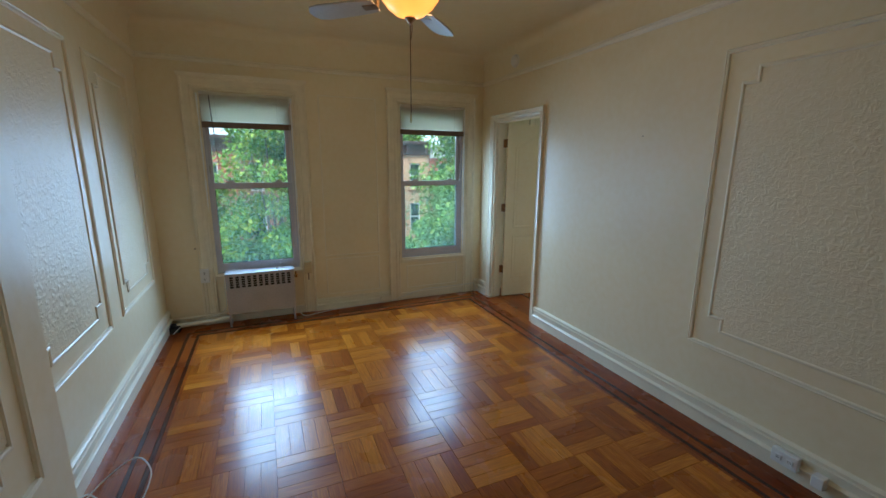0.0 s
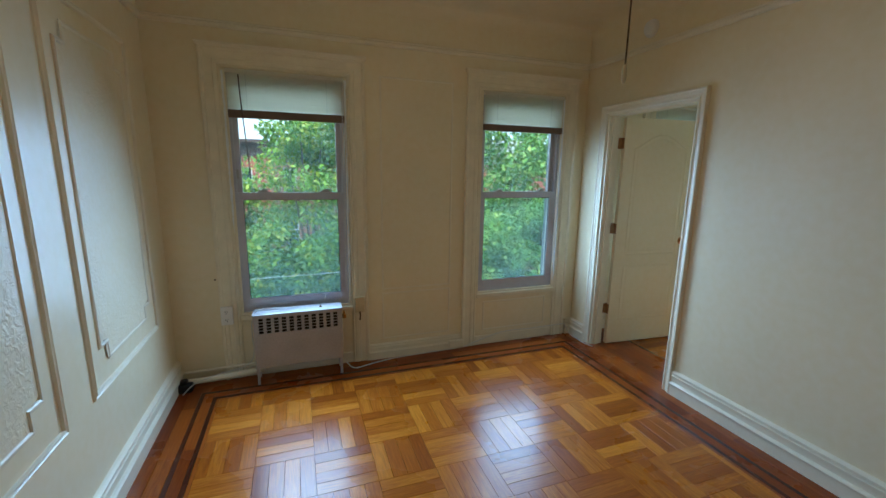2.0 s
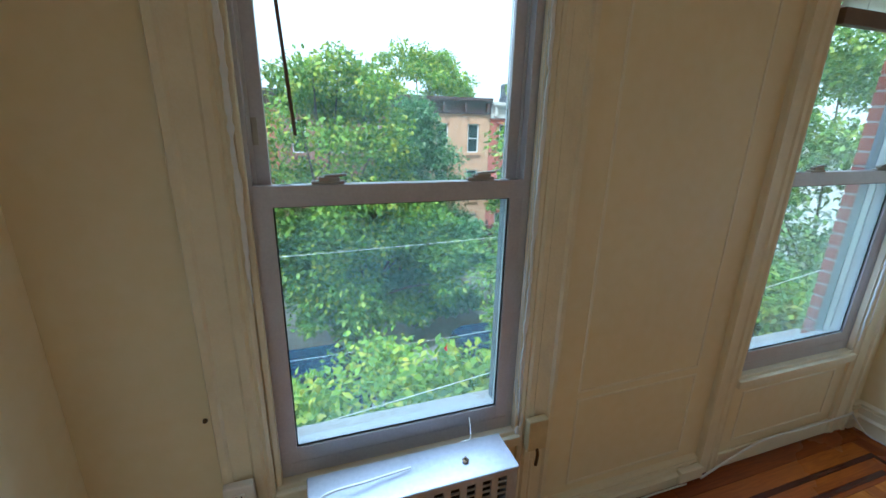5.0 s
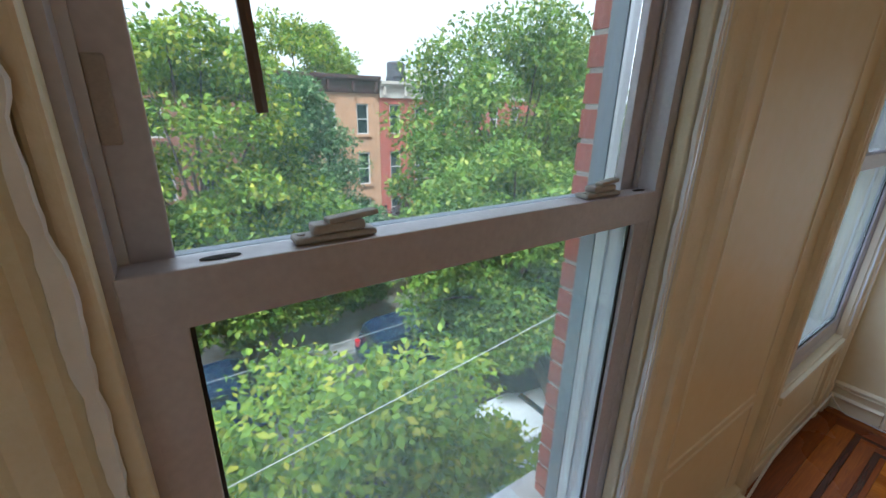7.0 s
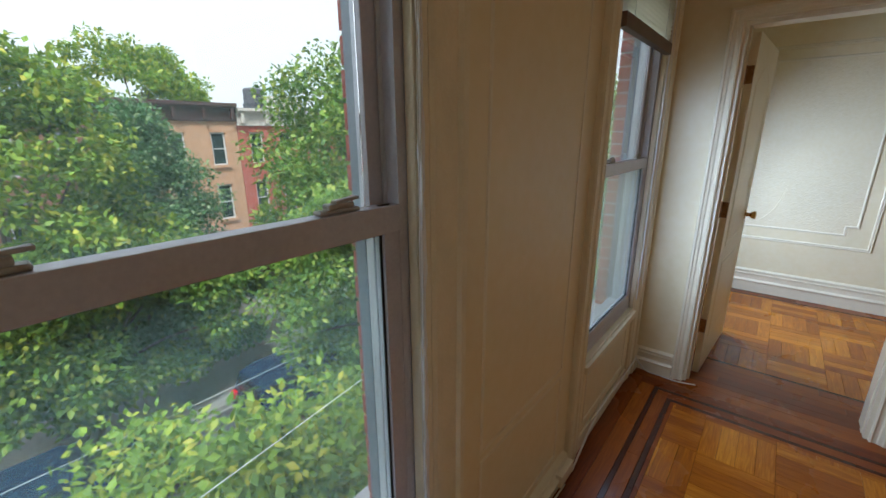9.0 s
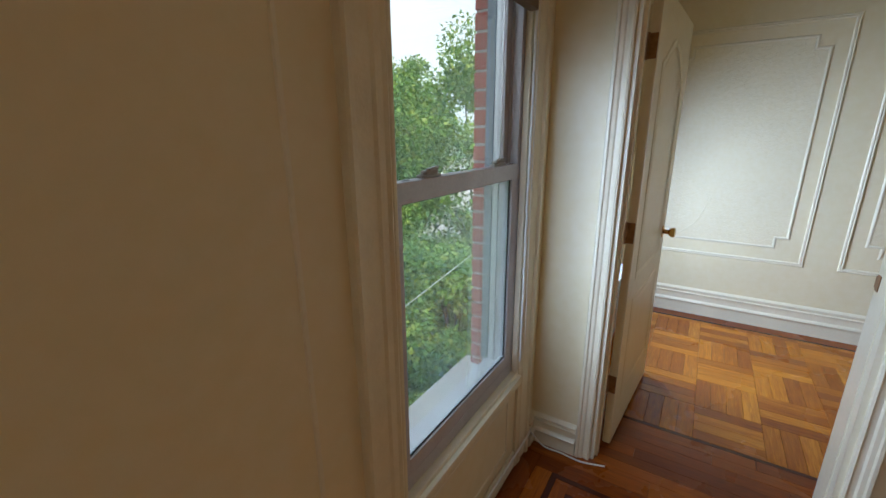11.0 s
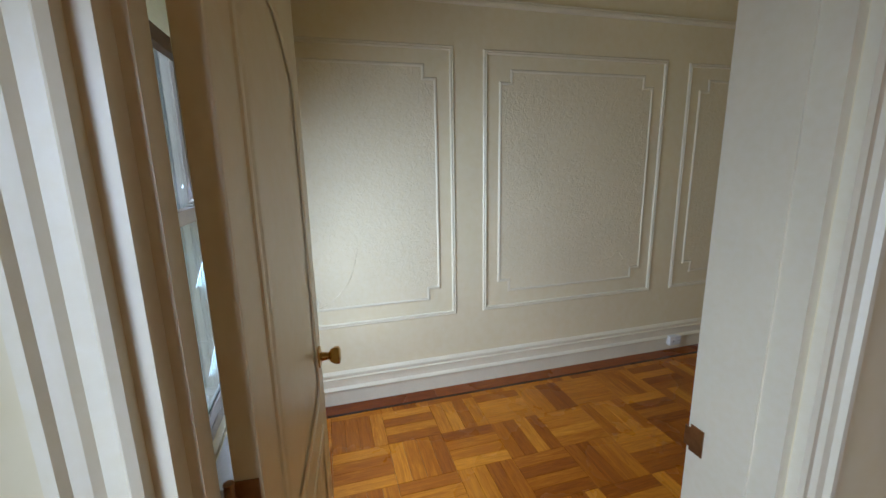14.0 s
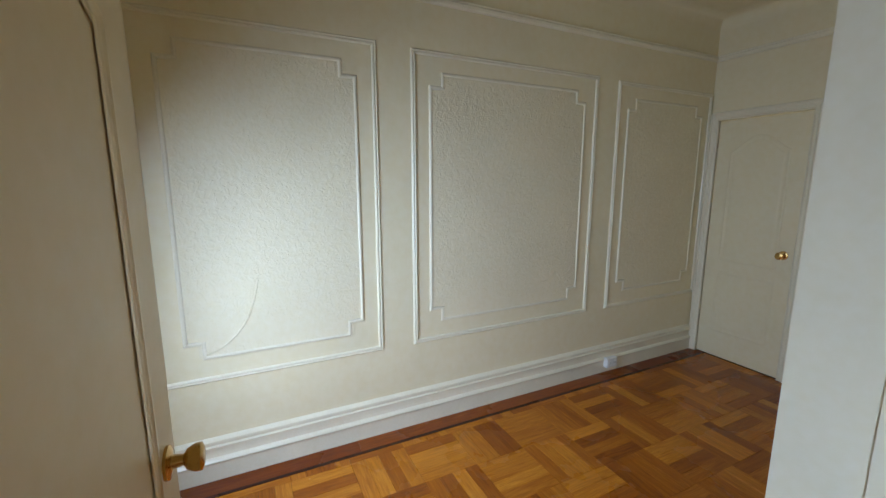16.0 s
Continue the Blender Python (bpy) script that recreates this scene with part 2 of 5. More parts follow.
M_REDFRONT = material("red_brick_front", (0.42, 0.115, 0.085), 0.85, vary=0.14, scale=2.5, fine=0.12)
M_BROWNSTONE = material("brownstone_front", (0.27, 0.12, 0.085), 0.85, vary=0.15, scale=2, fine=0.1)
M_CORNICE = material("dark_brown_cornice", (0.075, 0.035, 0.03), 0.6, vary=0.2, scale=4)
M_CORNICE2 = material("pale_cornice", (0.55, 0.50, 0.44), 0.7, vary=0.15, scale=4)
M_WINDARK = material("dark_window_pane", (0.03, 0.045, 0.045), 0.12, vary=0.3, scale=1.5)
M_WINFRAME = material("pale_window_frame", (0.6, 0.58, 0.54), 0.6)
M_ROOF = material("silver_roof", (0.42, 0.42, 0.42), 0.8, vary=0.15, scale=1)
M_TANK = material("dark_roof_tank", (0.06, 0.06, 0.07), 0.7, vary=0.2, scale=2)
M_TOWER = material("pale_far_tower", (0.55, 0.62, 0.66), 0.7, vary=0.05)
M_BARK = material("bark", (0.10, 0.075, 0.055), 0.9, vary=0.35, scale=6, bump=0.8, bump_scale=20)
M_LEAF_A = leaf_material("leaf_lime", (0.07, 0.15, 0.02), (0.23, 0.36, 0.035), (0.50, 0.47, 0.06))
M_LEAF_B = leaf_material("leaf_mid_green", (0.055, 0.13, 0.022), (0.18, 0.31, 0.04), (0.38, 0.42, 0.08))
M_LEAF_C = leaf_material("leaf_deep_green", (0.045, 0.12, 0.04), (0.125, 0.25, 0.085), (0.34, 0.41, 0.21))
M_LEAF_D = leaf_material("leaf_purple", (0.035, 0.015, 0.02), (0.06, 0.025, 0.03), (0.09, 0.05, 0.045))
M_CARBLUE = material("dark_blue_car_paint", (0.012, 0.03, 0.08), 0.2, 0.3)
M_CARWHITE = material("white_car_paint", (0.75, 0.76, 0.77), 0.2)
M_TYRE = material("tyre_rubber", (0.02, 0.02, 0.02), 0.8)
M_RIM = material("alloy_rim", (0.5, 0.5, 0.52), 0.3, 0.9)
M_CARGLASS = material("car_glass", (0.015, 0.02, 0.025), 0.05)
M_TAIL = material("red_tail_light", (0.6, 0.02, 0.03), 0.2)
M_CAP = material("nickel_cap", (0.30, 0.22, 0.14), 0.35, 0.8)


def bowl_material():
    """Amber frosted glass, lit by the bulb inside."""
    m = bpy.data.materials.new("lit_amber_glass")
    m.use_nodes = True
    n, l = m.node_tree.nodes, m.node_tree.links
    b = n["Principled BSDF"]
    b.inputs["Base Color"].default_value = (0.8, 0.42, 0.12, 1)
    b.inputs["Roughness"].default_value = 0.35
    tc, no = n.new("ShaderNodeTexCoord"), n.new("ShaderNodeTexNoise")
    no.inputs["Scale"].default_value = 9.0
    l.new(tc.outputs["Object"], no.inputs["Vector"])
    r = n.new("ShaderNodeValToRGB")
    r.color_ramp.elements[0].color, r.color_ramp.elements[1].color = (0.80, 0.18, 0.012, 1), (1.0, 0.36, 0.05, 1)
    l.new(no.outputs["Fac"], r.inputs[0])
    l.new(r.outputs[0], b.inputs["Emission Color"])
    b.inputs["Emission Strength"].default_value = 1.15
    return m


M_BOWL = bowl_material()
# ---- mesh helpers ----
ORIGIN = {}


def thing(name, at, label, category, group="", kind=""):
    """A top-level Empty at its base, to which parts are given in world metres."""
    ob = new(name)
    ob.empty_display_size = 0.1
    ob.location = at
    ORIGIN[ob.name] = Vector(at)
    return tagged(ob, label, category, group, kind)


def mesh_of(name, bm, mat, shift=None, smooth=False):
    if shift is not None:
        bmesh.ops.translate(bm, verts=bm.verts, vec=-shift)
    bmesh.ops.recalc_face_normals(bm, faces=bm.faces)
    me = bpy.data.meshes.new(name)
    bm.to_mesh(me)
    bm.free()
    for m in (mat if isinstance(mat, (list, tuple)) else [mat]):
        me.materials.append(m)
    if smooth:
        me.polygons.foreach_set("use_smooth", [True] * len(me.polygons))
        me.set_sharp_from_angle(angle=radians(35))
    return me


def part(name, bm, mat, parent, label="", smooth=False):
    o = ORIGIN[parent.name]
    ob = new(name, mesh_of(name, bm, mat, o, smooth))
    ob.parent = parent
    ORIGIN[ob.name] = o
    return tagged(ob, label)


def solid(name, bm, mat, label, category, kind="", group="", smooth=False):
    ob = new(name, mesh_of(name, bm, mat, None, smooth))
    ORIGIN[ob.name] = Vector((0, 0, 0))
    return tagged(ob, label, category, group, kind)


def box(bm, x0, y0, z0, x1, y1, z1, bevel=0.0):
    vs = [bm.verts.new(p) for p in ((x0, y0, z0), (x1, y0, z0), (x1, y1, z0), (x0, y1, z0), (x0, y0, z1), (x1, y0, z1), (x1, y1, z1), (x0, y1, z1))]
    fs = [bm.faces.new([vs[i] for i in f]) for f in ((3, 2, 1, 0), (4, 5, 6, 7), (0, 1, 5, 4), (1, 2, 6, 5), (2, 3, 7, 6), (3, 0, 4, 7))]
    if bevel:
        edges = list({e for f in fs for e in f.edges})
        bmesh.ops.bevel(bm, geom=edges, offset=bevel, segments=2, profile=0.5, affect="EDGES")
    return bm


def boxes(*items, bevel=0.0):
    bm = bmesh.new()
    for it in items:
        box(bm, *it, bevel=bevel)
    return bm


def lathe(profile, at, axis="z", seg=24, bm=None):
    """A turned body: profile of (radius, height along the axis)."""
    bm = bm or bmesh.new()
    rings = []
    for r, h in profile:
        ring = []
        for i in range(seg):
            a = 2 * math.pi * i / seg
            c, s = r * math.cos(a), r * math.sin(a)
            p = {"z": (c, s, h), "x": (h, c, s), "y": (c, h, s)}[axis]
            ring.append(bm.verts.new(Vector(at) + Vector(p)))
        rings.append(ring)
    for a, b in zip(rings, rings[1:]):
        for i in range(seg):
            bm.faces.new((a[i], a[(i + 1) % seg], b[(i + 1) % seg], b[i]))
    bm.faces.new(rings[0][::-1])
    bm.faces.new(rings[-1])
    return bm


def sweep(path, profile, place, closed=True, bm=None):
    """A moulding along a flat path of right angles; profile of (offset, height); place(u, v, h) sets it on its wall."""
    bm = bm or bmesh.new()
    n = len(path)
    rows = []
    for i, p in enumerate(path):
        p = Vector(p)
        prev = Vector(path[i - 1]) if closed or i else None
        nxt = Vector(path[(i + 1) % n]) if closed or i < n - 1 else None
        norms = []
        if prev is not None:
            d = (p - prev).normalized()
            norms.append(Vector((-d.y, d.x)))
        if nxt is not None:
            d = (nxt - p).normalized()
            norms.append(Vector((-d.y, d.x)))
        m = norms[0] if len(norms) == 1 else (norms[0] + norms[1]) / (1 + norms[0].dot(norms[1]))
        rows.append([bm.verts.new(place(*(p + m * o), h)) for o, h in profile])
    for i in range(n if closed else n - 1):
        a, b = rows[i], rows[(i + 1) % n]
        for k in range(len(profile) - 1):
            bm.faces.new((a[k], a[k + 1], b[k + 1], b[k]))
    if not closed:
        bm.faces.new(rows[0])
        bm.faces.new(rows[-1])
    return bm


def tube(points, r, name="tube", seg=8, bm=None, r2=None):
    """A round bar along a smooth line of points."""
    bm = bm or bmesh.new()
    pts = [Vector(p) for p in points]
    fine = []
    for i in range(len(pts) - 1):
        p0, p1, p2, p3 = pts[max(i - 1, 0)], pts[i], pts[i + 1], pts[min(i + 2, len(pts) - 1)]
        k = 6 if len(pts) > 2 else 1
        for j in range(k):
            t = j / k
            fine.append(0.5 * (2 * p1 + (p2 - p0) * t + (2 * p0 - 5 * p1 + 4 * p2 - p3) * t * t + (3 * p1 - p0 - 3 * p2 + p3) * t ** 3))
    fine.append(pts[-1])
    rings = []
    for i, p in enumerate(fine):
        d = (fine[min(i + 1, len(fine) - 1)] - fine[max(i - 1, 0)]).normalized()
        side = d.cross(Vector((0, 0, 1)) if abs(d.z) < 0.9 else Vector((1, 0, 0))).normalized()
        up = side.cross(d)
        rr = r if r2 is None else r + (r2 - r) * i / (len(fine) - 1)
        rings.append([bm.verts.new(p + (side * math.cos(a) + up * math.sin(a)) * rr) for a in (2 * math.pi * k / seg for k in range(seg))])
    for a, b in zip(rings, rings[1:]):
        for k in range(seg):
            bm.faces.new((a[k], a[(k + 1) % seg], b[(k + 1) % seg], b[k]))
    bm.faces.new(rings[0])
    bm.faces.new(rings[-1])
    return bm


# ---- the two rooms: measures ----
WEST, EAST, NORTH, SOUTH, CEIL = -0.28, 3.09, 4.43, -1.6, 2.78
JOG_X, JOG_Y = -0.08, 1.77
E2_IN, E2, S2 = 3.21, 5.24, 0.27
OUT = 4.56
WIN = ((0.165, 0.965), (2.055, 2.85), (3.88, 4.68))
WZ0, WZ1 = 0.50, 2.21
DOOR_Y0, DOOR_Y1, DOOR_Z = 3.294, 4.135, 2.05


def on_east(u, v, h):
    return (EAST - h, u, v)


def on_west(u, v, h):
    return (WEST + h, u, v)


def on_jog(u, v, h):
    return (JOG_X + h, u, v)


def on_north(u, v, h):
    return (u, NORTH - h, v)


def on_east2(u, v, h):
    return (E2 - h, u, v)


def on_south2(u, v, h):
    return (u, S2 + h, v)


# walls
wall_west = solid("wall_west", boxes((WEST - 0.15, JOG_Y, -0.05, WEST, OUT, CEIL + 0.1)), M_WALL, "cream painted plaster wall with moulded panels", "wall", "structure")
wall_jog = solid("wall_west_return", boxes((WEST - 0.15, SOUTH, -0.05, JOG_X, JOG_Y - 0.0001, CEIL + 0.1), bevel=0.006), M_WALL, "cream painted plaster wall standing further forward", "wall", "structure")
bm = boxes((WEST - 0.15, SOUTH - 0.15, -0.05, EAST + 0.12, SOUTH, CEIL + 0.1))
wall_south = solid("wall_south", bm, M_WALL, "plain cream plaster wall", "wall", "structure")
bm = bmesh.new()
edge = WEST
for a, b in WIN:
    box(bm, edge, NORTH, -0.05, a, OUT, CEIL + 0.1)
    box(bm, a, NORTH, -0.05, b, OUT, WZ0 - 0.03)
    box(bm, a, NORTH, WZ1, b, OUT, CEIL + 0.1)
    edge = b
box(bm, edge, NORTH, -0.05, E2 + 0.15, OUT, CEIL + 0.1)
wall_north = solid("wall_north", bm, M_WALL, "cream painted plaster wall with sash windows", "wall", "structure")
bm = boxes((EAST, SOUTH, -0.05, E2_IN, DOOR_Y0, CEIL + 0.1), (EAST, DOOR_Y1, -0.05, E2_IN, NORTH, CEIL + 0.1), (EAST, DOOR_Y0, DOOR_Z, E2_IN, DOOR_Y1, CEIL + 0.1))
wall_east = solid("wall_east", bm, M_WALL, "cream painted plaster wall with a doorway", "wall", "structure")
wall_east_2 = solid("wall_east_2", boxes((E2, S2 - 0.6, -0.05, E2 + 0.15, NORTH, CEIL + 0.1)), M_WALL, "cream plaster wall with three moulded panels", "wall", "structure")
CD = (4.535, 5.165, 1.985)
bm = boxes((E2_IN, S2 - 0.12, -0.05, CD[0] - 0.02, S2, CEIL + 0.1), (CD[1] + 0.01, S2 - 0.12, -0.05, E2, S2, CEIL + 0.1), (CD[0] - 0.02, S2 - 0.12, CD[2] + 0.01, CD[1] + 0.01, S2, CEIL + 0.1), (E2_IN, S2 - 0.6, -0.05, E2, S2 - 0.5, CEIL + 0.1))
wall_south_2 = solid("wall_south_2", bm, M_WALL, "cream plaster wall with a closet door", "wall", "structure")


def ceiling(name, x0, y0, x1, y1):
    r = 0.10
    bm = boxes((x0, y0, CEIL, x1, y1, CEIL + 0.1))
    prof = [(r * (1 - math.sin(a)), r * (1 - math.cos(a))) for a in (math.pi / 2 * k / 6 for k in range(7))]
    sweep([(x0, y0), (x1, y0), (x1, y1), (x0, y1)], prof, lambda u, v, h: (u, v, CEIL - h - 0.001), True, bm)
    return solid(name, bm, M_CEIL, "cream painted ceiling with coved edges", "ceiling", "structure", smooth=True)


ceiling("ceiling", WEST, SOUTH, EAST, NORTH)
ceiling("ceiling_2", E2_IN, S2, E2, NORTH)

# picture rails
RAIL = [(0, 0), (0, 0.012), (0.008, 0.022), (0.022, 0.026), (0.030, 0.018), (0.038, 0.022), (0.044, 0.012), (0.046, 0)]
for nm, path in (("picture_rail", [(WEST, 1.77), (WEST, NORTH), (EAST, NORTH), (EAST, SOUTH)]), ("picture_rail_2", [(E2_IN, NORTH), (E2, NORTH), (E2, S2), (E2_IN, S2)])):
    bm = sweep(path[::-1], [(h, o) for o, h in RAIL], lambda u, v, h: (u, v, 2.452 + h), False)
    solid(nm, bm, M_TRIM, "thin cream painted wooden picture rail", "picture rail", "structure")

# baseboards: a plain board, then stepped mouldings above it
BASE = [(0, 0), (0.028, 0), (0.028, 0.070), (0.036, 0.075), (0.038, 0.083), (0.030, 0.090), (0.018, 0.094), (0.018, 0.128), (0.027, 0.132), (0.027, 0.139), (0.017, 0.143), (0.017, 0.149), (0.025, 0.153), (0.024, 0.162), (0.012, 0.168), (0, 0.172)]


def baseboard(name, path, k=1.0):
    bm = sweep(path, [(o, h * k) for o, h in BASE], lambda u, v, h: (u, v, h), False)
    solid(name, bm, M_TRIM, "cream painted stepped wooden baseboard", "baseboard", "structure")


baseboard("baseboard", [(EAST, SOUTH), (EAST, DOOR_Y0 - 0.066)], 1.05)
baseboard("baseboard_2", [(WEST, NORTH), (WEST, JOG_Y)], 1.1)
baseboard("baseboard_3", [(JOG_X, JOG_Y), (JOG_X, SOUTH)], 1.1)
baseboard("baseboard_4", [(1.905, NORTH), (1.10, NORTH)], 0.75)
baseboard("baseboard_5", [(E2, S2), (E2, NORTH), (E2_IN, NORTH)], 1.3)
baseboard("baseboard_6", [(CD[0] - 0.09, S2), (E2_IN, S2)][::-1], 1.1)
baseboard("baseboard_7", [(EAST, 4.202), (EAST, NORTH), (3.01, NORTH)], 0.9)

# wall panels
BEAD = [(-0.011, 0), (-0.009, 0.006), (-0.003, 0.010), (0.004, 0.010), (0.009, 0.006), (0.011, 0)]
WIDE = [(-0.015, 0), (-0.013, 0.006), (-0.007, 0.011), (-0.003, 0.007), (0.002, 0.007), (0.006, 0.012), (0.011, 0.010), (0.015, 0)]


def panel(wall, place, u0, u1, z0, z1, inset=0.105, notch=0.075):
    part("panel_moulding", sweep([(u0, z0), (u1, z0), (u1, z1), (u0, z1)], WIDE, place), M_TRIM, wall, "cream painted outer panel moulding")
    a, b, c, d, k = u0 + inset, u1 - inset, z0 + inset + 0.01, z1 - inset, notch
    path = [(a + k, c), (b - k, c), (b - k, c + k), (b, c + k), (b, d - k), (b - k, d - k), (b - k, d), (a + k, d), (a + k, d - k), (a, d - k), (a, c + k), (a + k, c + k)]
    part("inner_moulding", sweep(path, BEAD, place), M_TRIM, wall, "cream inner moulding with notched corners")
    bm = bmesh.new()
    nu, nv = max(2, int((b - a) / 0.05)), 30
    grid = [[bm.verts.new(place(a + (b - a) * i / nu, c + (d - c) * j / nv, 0.002 + 0.0025 * (1 + noise.noise(Vector((i * 0.21 + u0 * 9, j * 0.17, z0)))))) for i in range(nu + 1)] for j in range(nv + 1)]
    for j in range(nv):
        for i in range(nu):
            uc, vc = (i + 0.5) / nu * (b - a), (j + 0.5) / nv * (d - c)
            if (uc < k or uc > b - a - k) and (vc < k or vc > d - c - k):
                continue
            bm.faces.new((grid[j][i], grid[j][i + 1], grid[j + 1][i + 1], grid[j + 1][i]))
    part("plaster_field", bm, M_STUCCO, wall, "stippled rough plaster field", smooth=True)


panel(wall_west, on_west, 3.25, 4.11, 0.57, 2.235)
panel(wall_west, on_west, 2.06, 3.0, 0.57, 2.235)
panel(wall_jog, on_jog, 0.55, 1.56, 0.57, 2.235)
panel(wall_east, on_east, 0.05, 1.60, 0.505, 2.20)
panel(wall_east_2, on_east2, 3.17, 4.24, 0.535, 2.21)
panel(wall_east_2, on_east2, 1.58, 2.95, 0.535, 2.20)
panel(wall_east_2, on_east2, 0.30, 1.36, 0.535, 2.19)
part("plaster_scar", tube([(E2 - 0.003, 4.07, 0.66), (E2 - 0.003, 3.97, 0.70), (E2 - 0.003, 3.88, 0.79), (E2 - 0.003, 3.83, 0.90), (E2 - 0.002, 3.80, 1.02)], 0.006, seg=6), M_STUCCO, wall_east_2, "curved edge of an old plaster patch", smooth=True)
part("plaster_scar", tube([(EAST - 0.002, 0.62, 0.30), (EAST - 0.002, 0.60, 0.55), (EAST - 0.002, 0.615, 0.80)], 0.003, seg=5), M_WALL, wall_east, "faint upright repair seam", smooth=True)
part("plaster_scar", tube([(E2 - 0.003, 1.83, 0.80), (E2 - 0.006, 1.88, 0.86), (E2 - 0.004, 1.95, 0.81), (E2 - 0.003, 2.02, 0.80)], 0.005, seg=6), M_STUCCO, wall_east_2, "buckled edge of loose plaster", smooth=True)
THIN = [(-0.007, 0), (-0.004, 0.004), (0.004, 0.004), (0.007, 0)]
for z0, z1 in ((0.60, 2.24), (0.17, 0.56)):
    part("panel_moulding", sweep([(1.22, z0), (1.80, z0), (1.80, z1), (1.22, z1)], THIN, on_north), M_TRIM, wall_north, "faint painted-over panel moulding")

# ---- door casings ----
CASING = [(0, 0), (0, 0.016), (0.012, 0.020), (0.020, 0.014), (0.045, 0.014), (0.055, 0.020), (0.075, 0.022), (0.082, 0.030), (0.098, 0.030), (0.104, 0.022), (0.104, 0)]


def door_casing(name, place, u0, u1, z, k=1.0):
    bm = sweep([(u0, 0), (u0, z), (u1, z), (u1, 0)], [(o * k, h) for o, h in CASING], place, False)
    return solid(name, bm, M_TRIM, "cream painted moulded door casing", "door casing", "structure")


door_casing("door_casing", on_east, DOOR_Y0, DOOR_Y1, DOOR_Z, 0.62)
door_casing("door_casing_2", lambda u, v, h: (E2_IN + h, u, v), DOOR_Y0, DOOR_Y1, DOOR_Z, 0.62)
door_casing("door_casing_3", on_south2, CD[0], CD[1], CD[2], 0.62)
bm = boxes((EAST + 0.002, DOOR_Y0 - 0.002, 0, E2_IN + 0.046, DOOR_Y0 + 0.018, DOOR_Z), (EAST + 0.002, DOOR_Y1 - 0.018, 0, E2_IN - 0.002, DOOR_Y1, DOOR_Z), (EAST + 0.002, DOOR_Y0 + 0.018, DOOR_Z - 0.018, E2_IN - 0.002, DOOR_Y1 - 0.018, DOOR_Z),
           (EAST + 0.045, DOOR_Y0 + 0.018, 0, EAST + 0.085, DOOR_Y0 + 0.022, DOOR_Z - 0.018), (EAST + 0.035, DOOR_Y1 - 0.030, 0, EAST + 0.07, DOOR_Y1 - 0.018, DOOR_Z - 0.018))
jamb = solid("door_jamb", bm, M_TRIM, "cream painted door jamb lining", "door frame", "structure")
part("strike_plate", boxes((E2_IN + 0.012, DOOR_Y0 + 0.018, 0.975, E2_IN + 0.040, DOOR_Y0 + 0.020, 1.03), (E2_IN + 0.040, DOOR_Y0 + 0.016, 0.982, E2_IN + 0.052, DOOR_Y0 + 0.020, 1.022)), M_BRASS_OLD, jamb, "tarnished brass strike plate")


# ---- doors ----
def door(name, width, height, label):
    """A panelled leaf, hinge edge at the origin, leaf along +x, its faces towards -y and +y."""
    ob = thing(name, (0, 0, 0), label, "door", kind="structure")
    th = 0.036
    part("leaf", boxes((0, -th / 2, 0, width, th / 2, height), bevel=0.002), M_DOOR, ob)
    for side in (-1, 1):
        def face(u, v, h, s=side):
            return (u, s * (th / 2 + h), v)
        m = 0.115
        low = [(m, 0.23), (width - m, 0.23), (width - m, 0.73), (m, 0.73)]
        top = [(m, 0.84), (width - m, 0.84), (width - m, height - 0.26)]
        for k in range(1, 12):
            t = k / 12
            top.append((width - m - (width - 2 * m) * t, height - 0.26 + 0.12 * math.sin(math.pi * t) ** 1.3))
        top.append((m, height - 0.26))
        prof = [(-0.012, 0), (-0.006, 0.003), (0.002, 0.0035), (0.010, 0.0016), (0.022, 0.0006), (0.034, 0.0024), (0.044, 0.0026)]
        for path in (low, top):
            part("door_panel", sweep(path, prof, face), M_DOOR, ob, "raised panel moulding")
    kx = width - 0.068
    for side in (-1, 1):
        prof = [(0.033, side * th / 2), (0.033, side * (th / 2 + 0.006)), (0.014, side * (th / 2 + 0.010)), (0.011, side * (th / 2 + 0.03)), (0.020, side * (th / 2 + 0.036)), (0.027, side * (th / 2 + 0.05)), (0.027, side * (th / 2 + 0.062)), (0.018, side * (th / 2 + 0.066))]
        part("door_knob", lathe(prof, (kx, 0, 0.945), "y", 20), M_BRASS, ob, "brass door knob", smooth=True)
    part("latch_plate", boxes((width - 0.0005, -0.012, 0.915, width + 0.0015, 0.012, 0.975)), M_BRASS, ob, "brass latch plate")
    for z in (0.33, 1.07, 1.80):
        bm = lathe([(0.007, z - 0.048), (0.007, z + 0.048)], (-0.006, th / 2 + 0.004, 0), "z", 10)
        box(bm, -0.0035, -th / 2 + 0.004, z - 0.045, -0.0005, th / 2, z + 0.045)
        box(bm, -0.034, th / 2 + 0.001, z - 0.045, -0.006, th / 2 + 0.004, z + 0.045)
        part("hinge", bm, M_BRASS_OLD, ob, "tarnished brass butt hinge")
    return ob


d1 = door("door_1", 0.775, 2.01, "cream painted two-panel door standing wide open")
d1.matrix_world = pose(3.226, 4.088, 0.012, 0, 0, -4.2)
d2 = door("door_2", 0.625, 1.97, "closed cream painted two-panel closet door")
d2.matrix_world = pose(CD[1] - 0.002, S2 - 0.022, 0.008, 0, 0, 180)
solid("closet_back", boxes((CD[0] - 0.1, S2 - 0.5, -0.02, CD[1] + 0.05, S2 - 0.45, 2.4)), M_WALL, "plain plaster closet back", "wall", "structure")


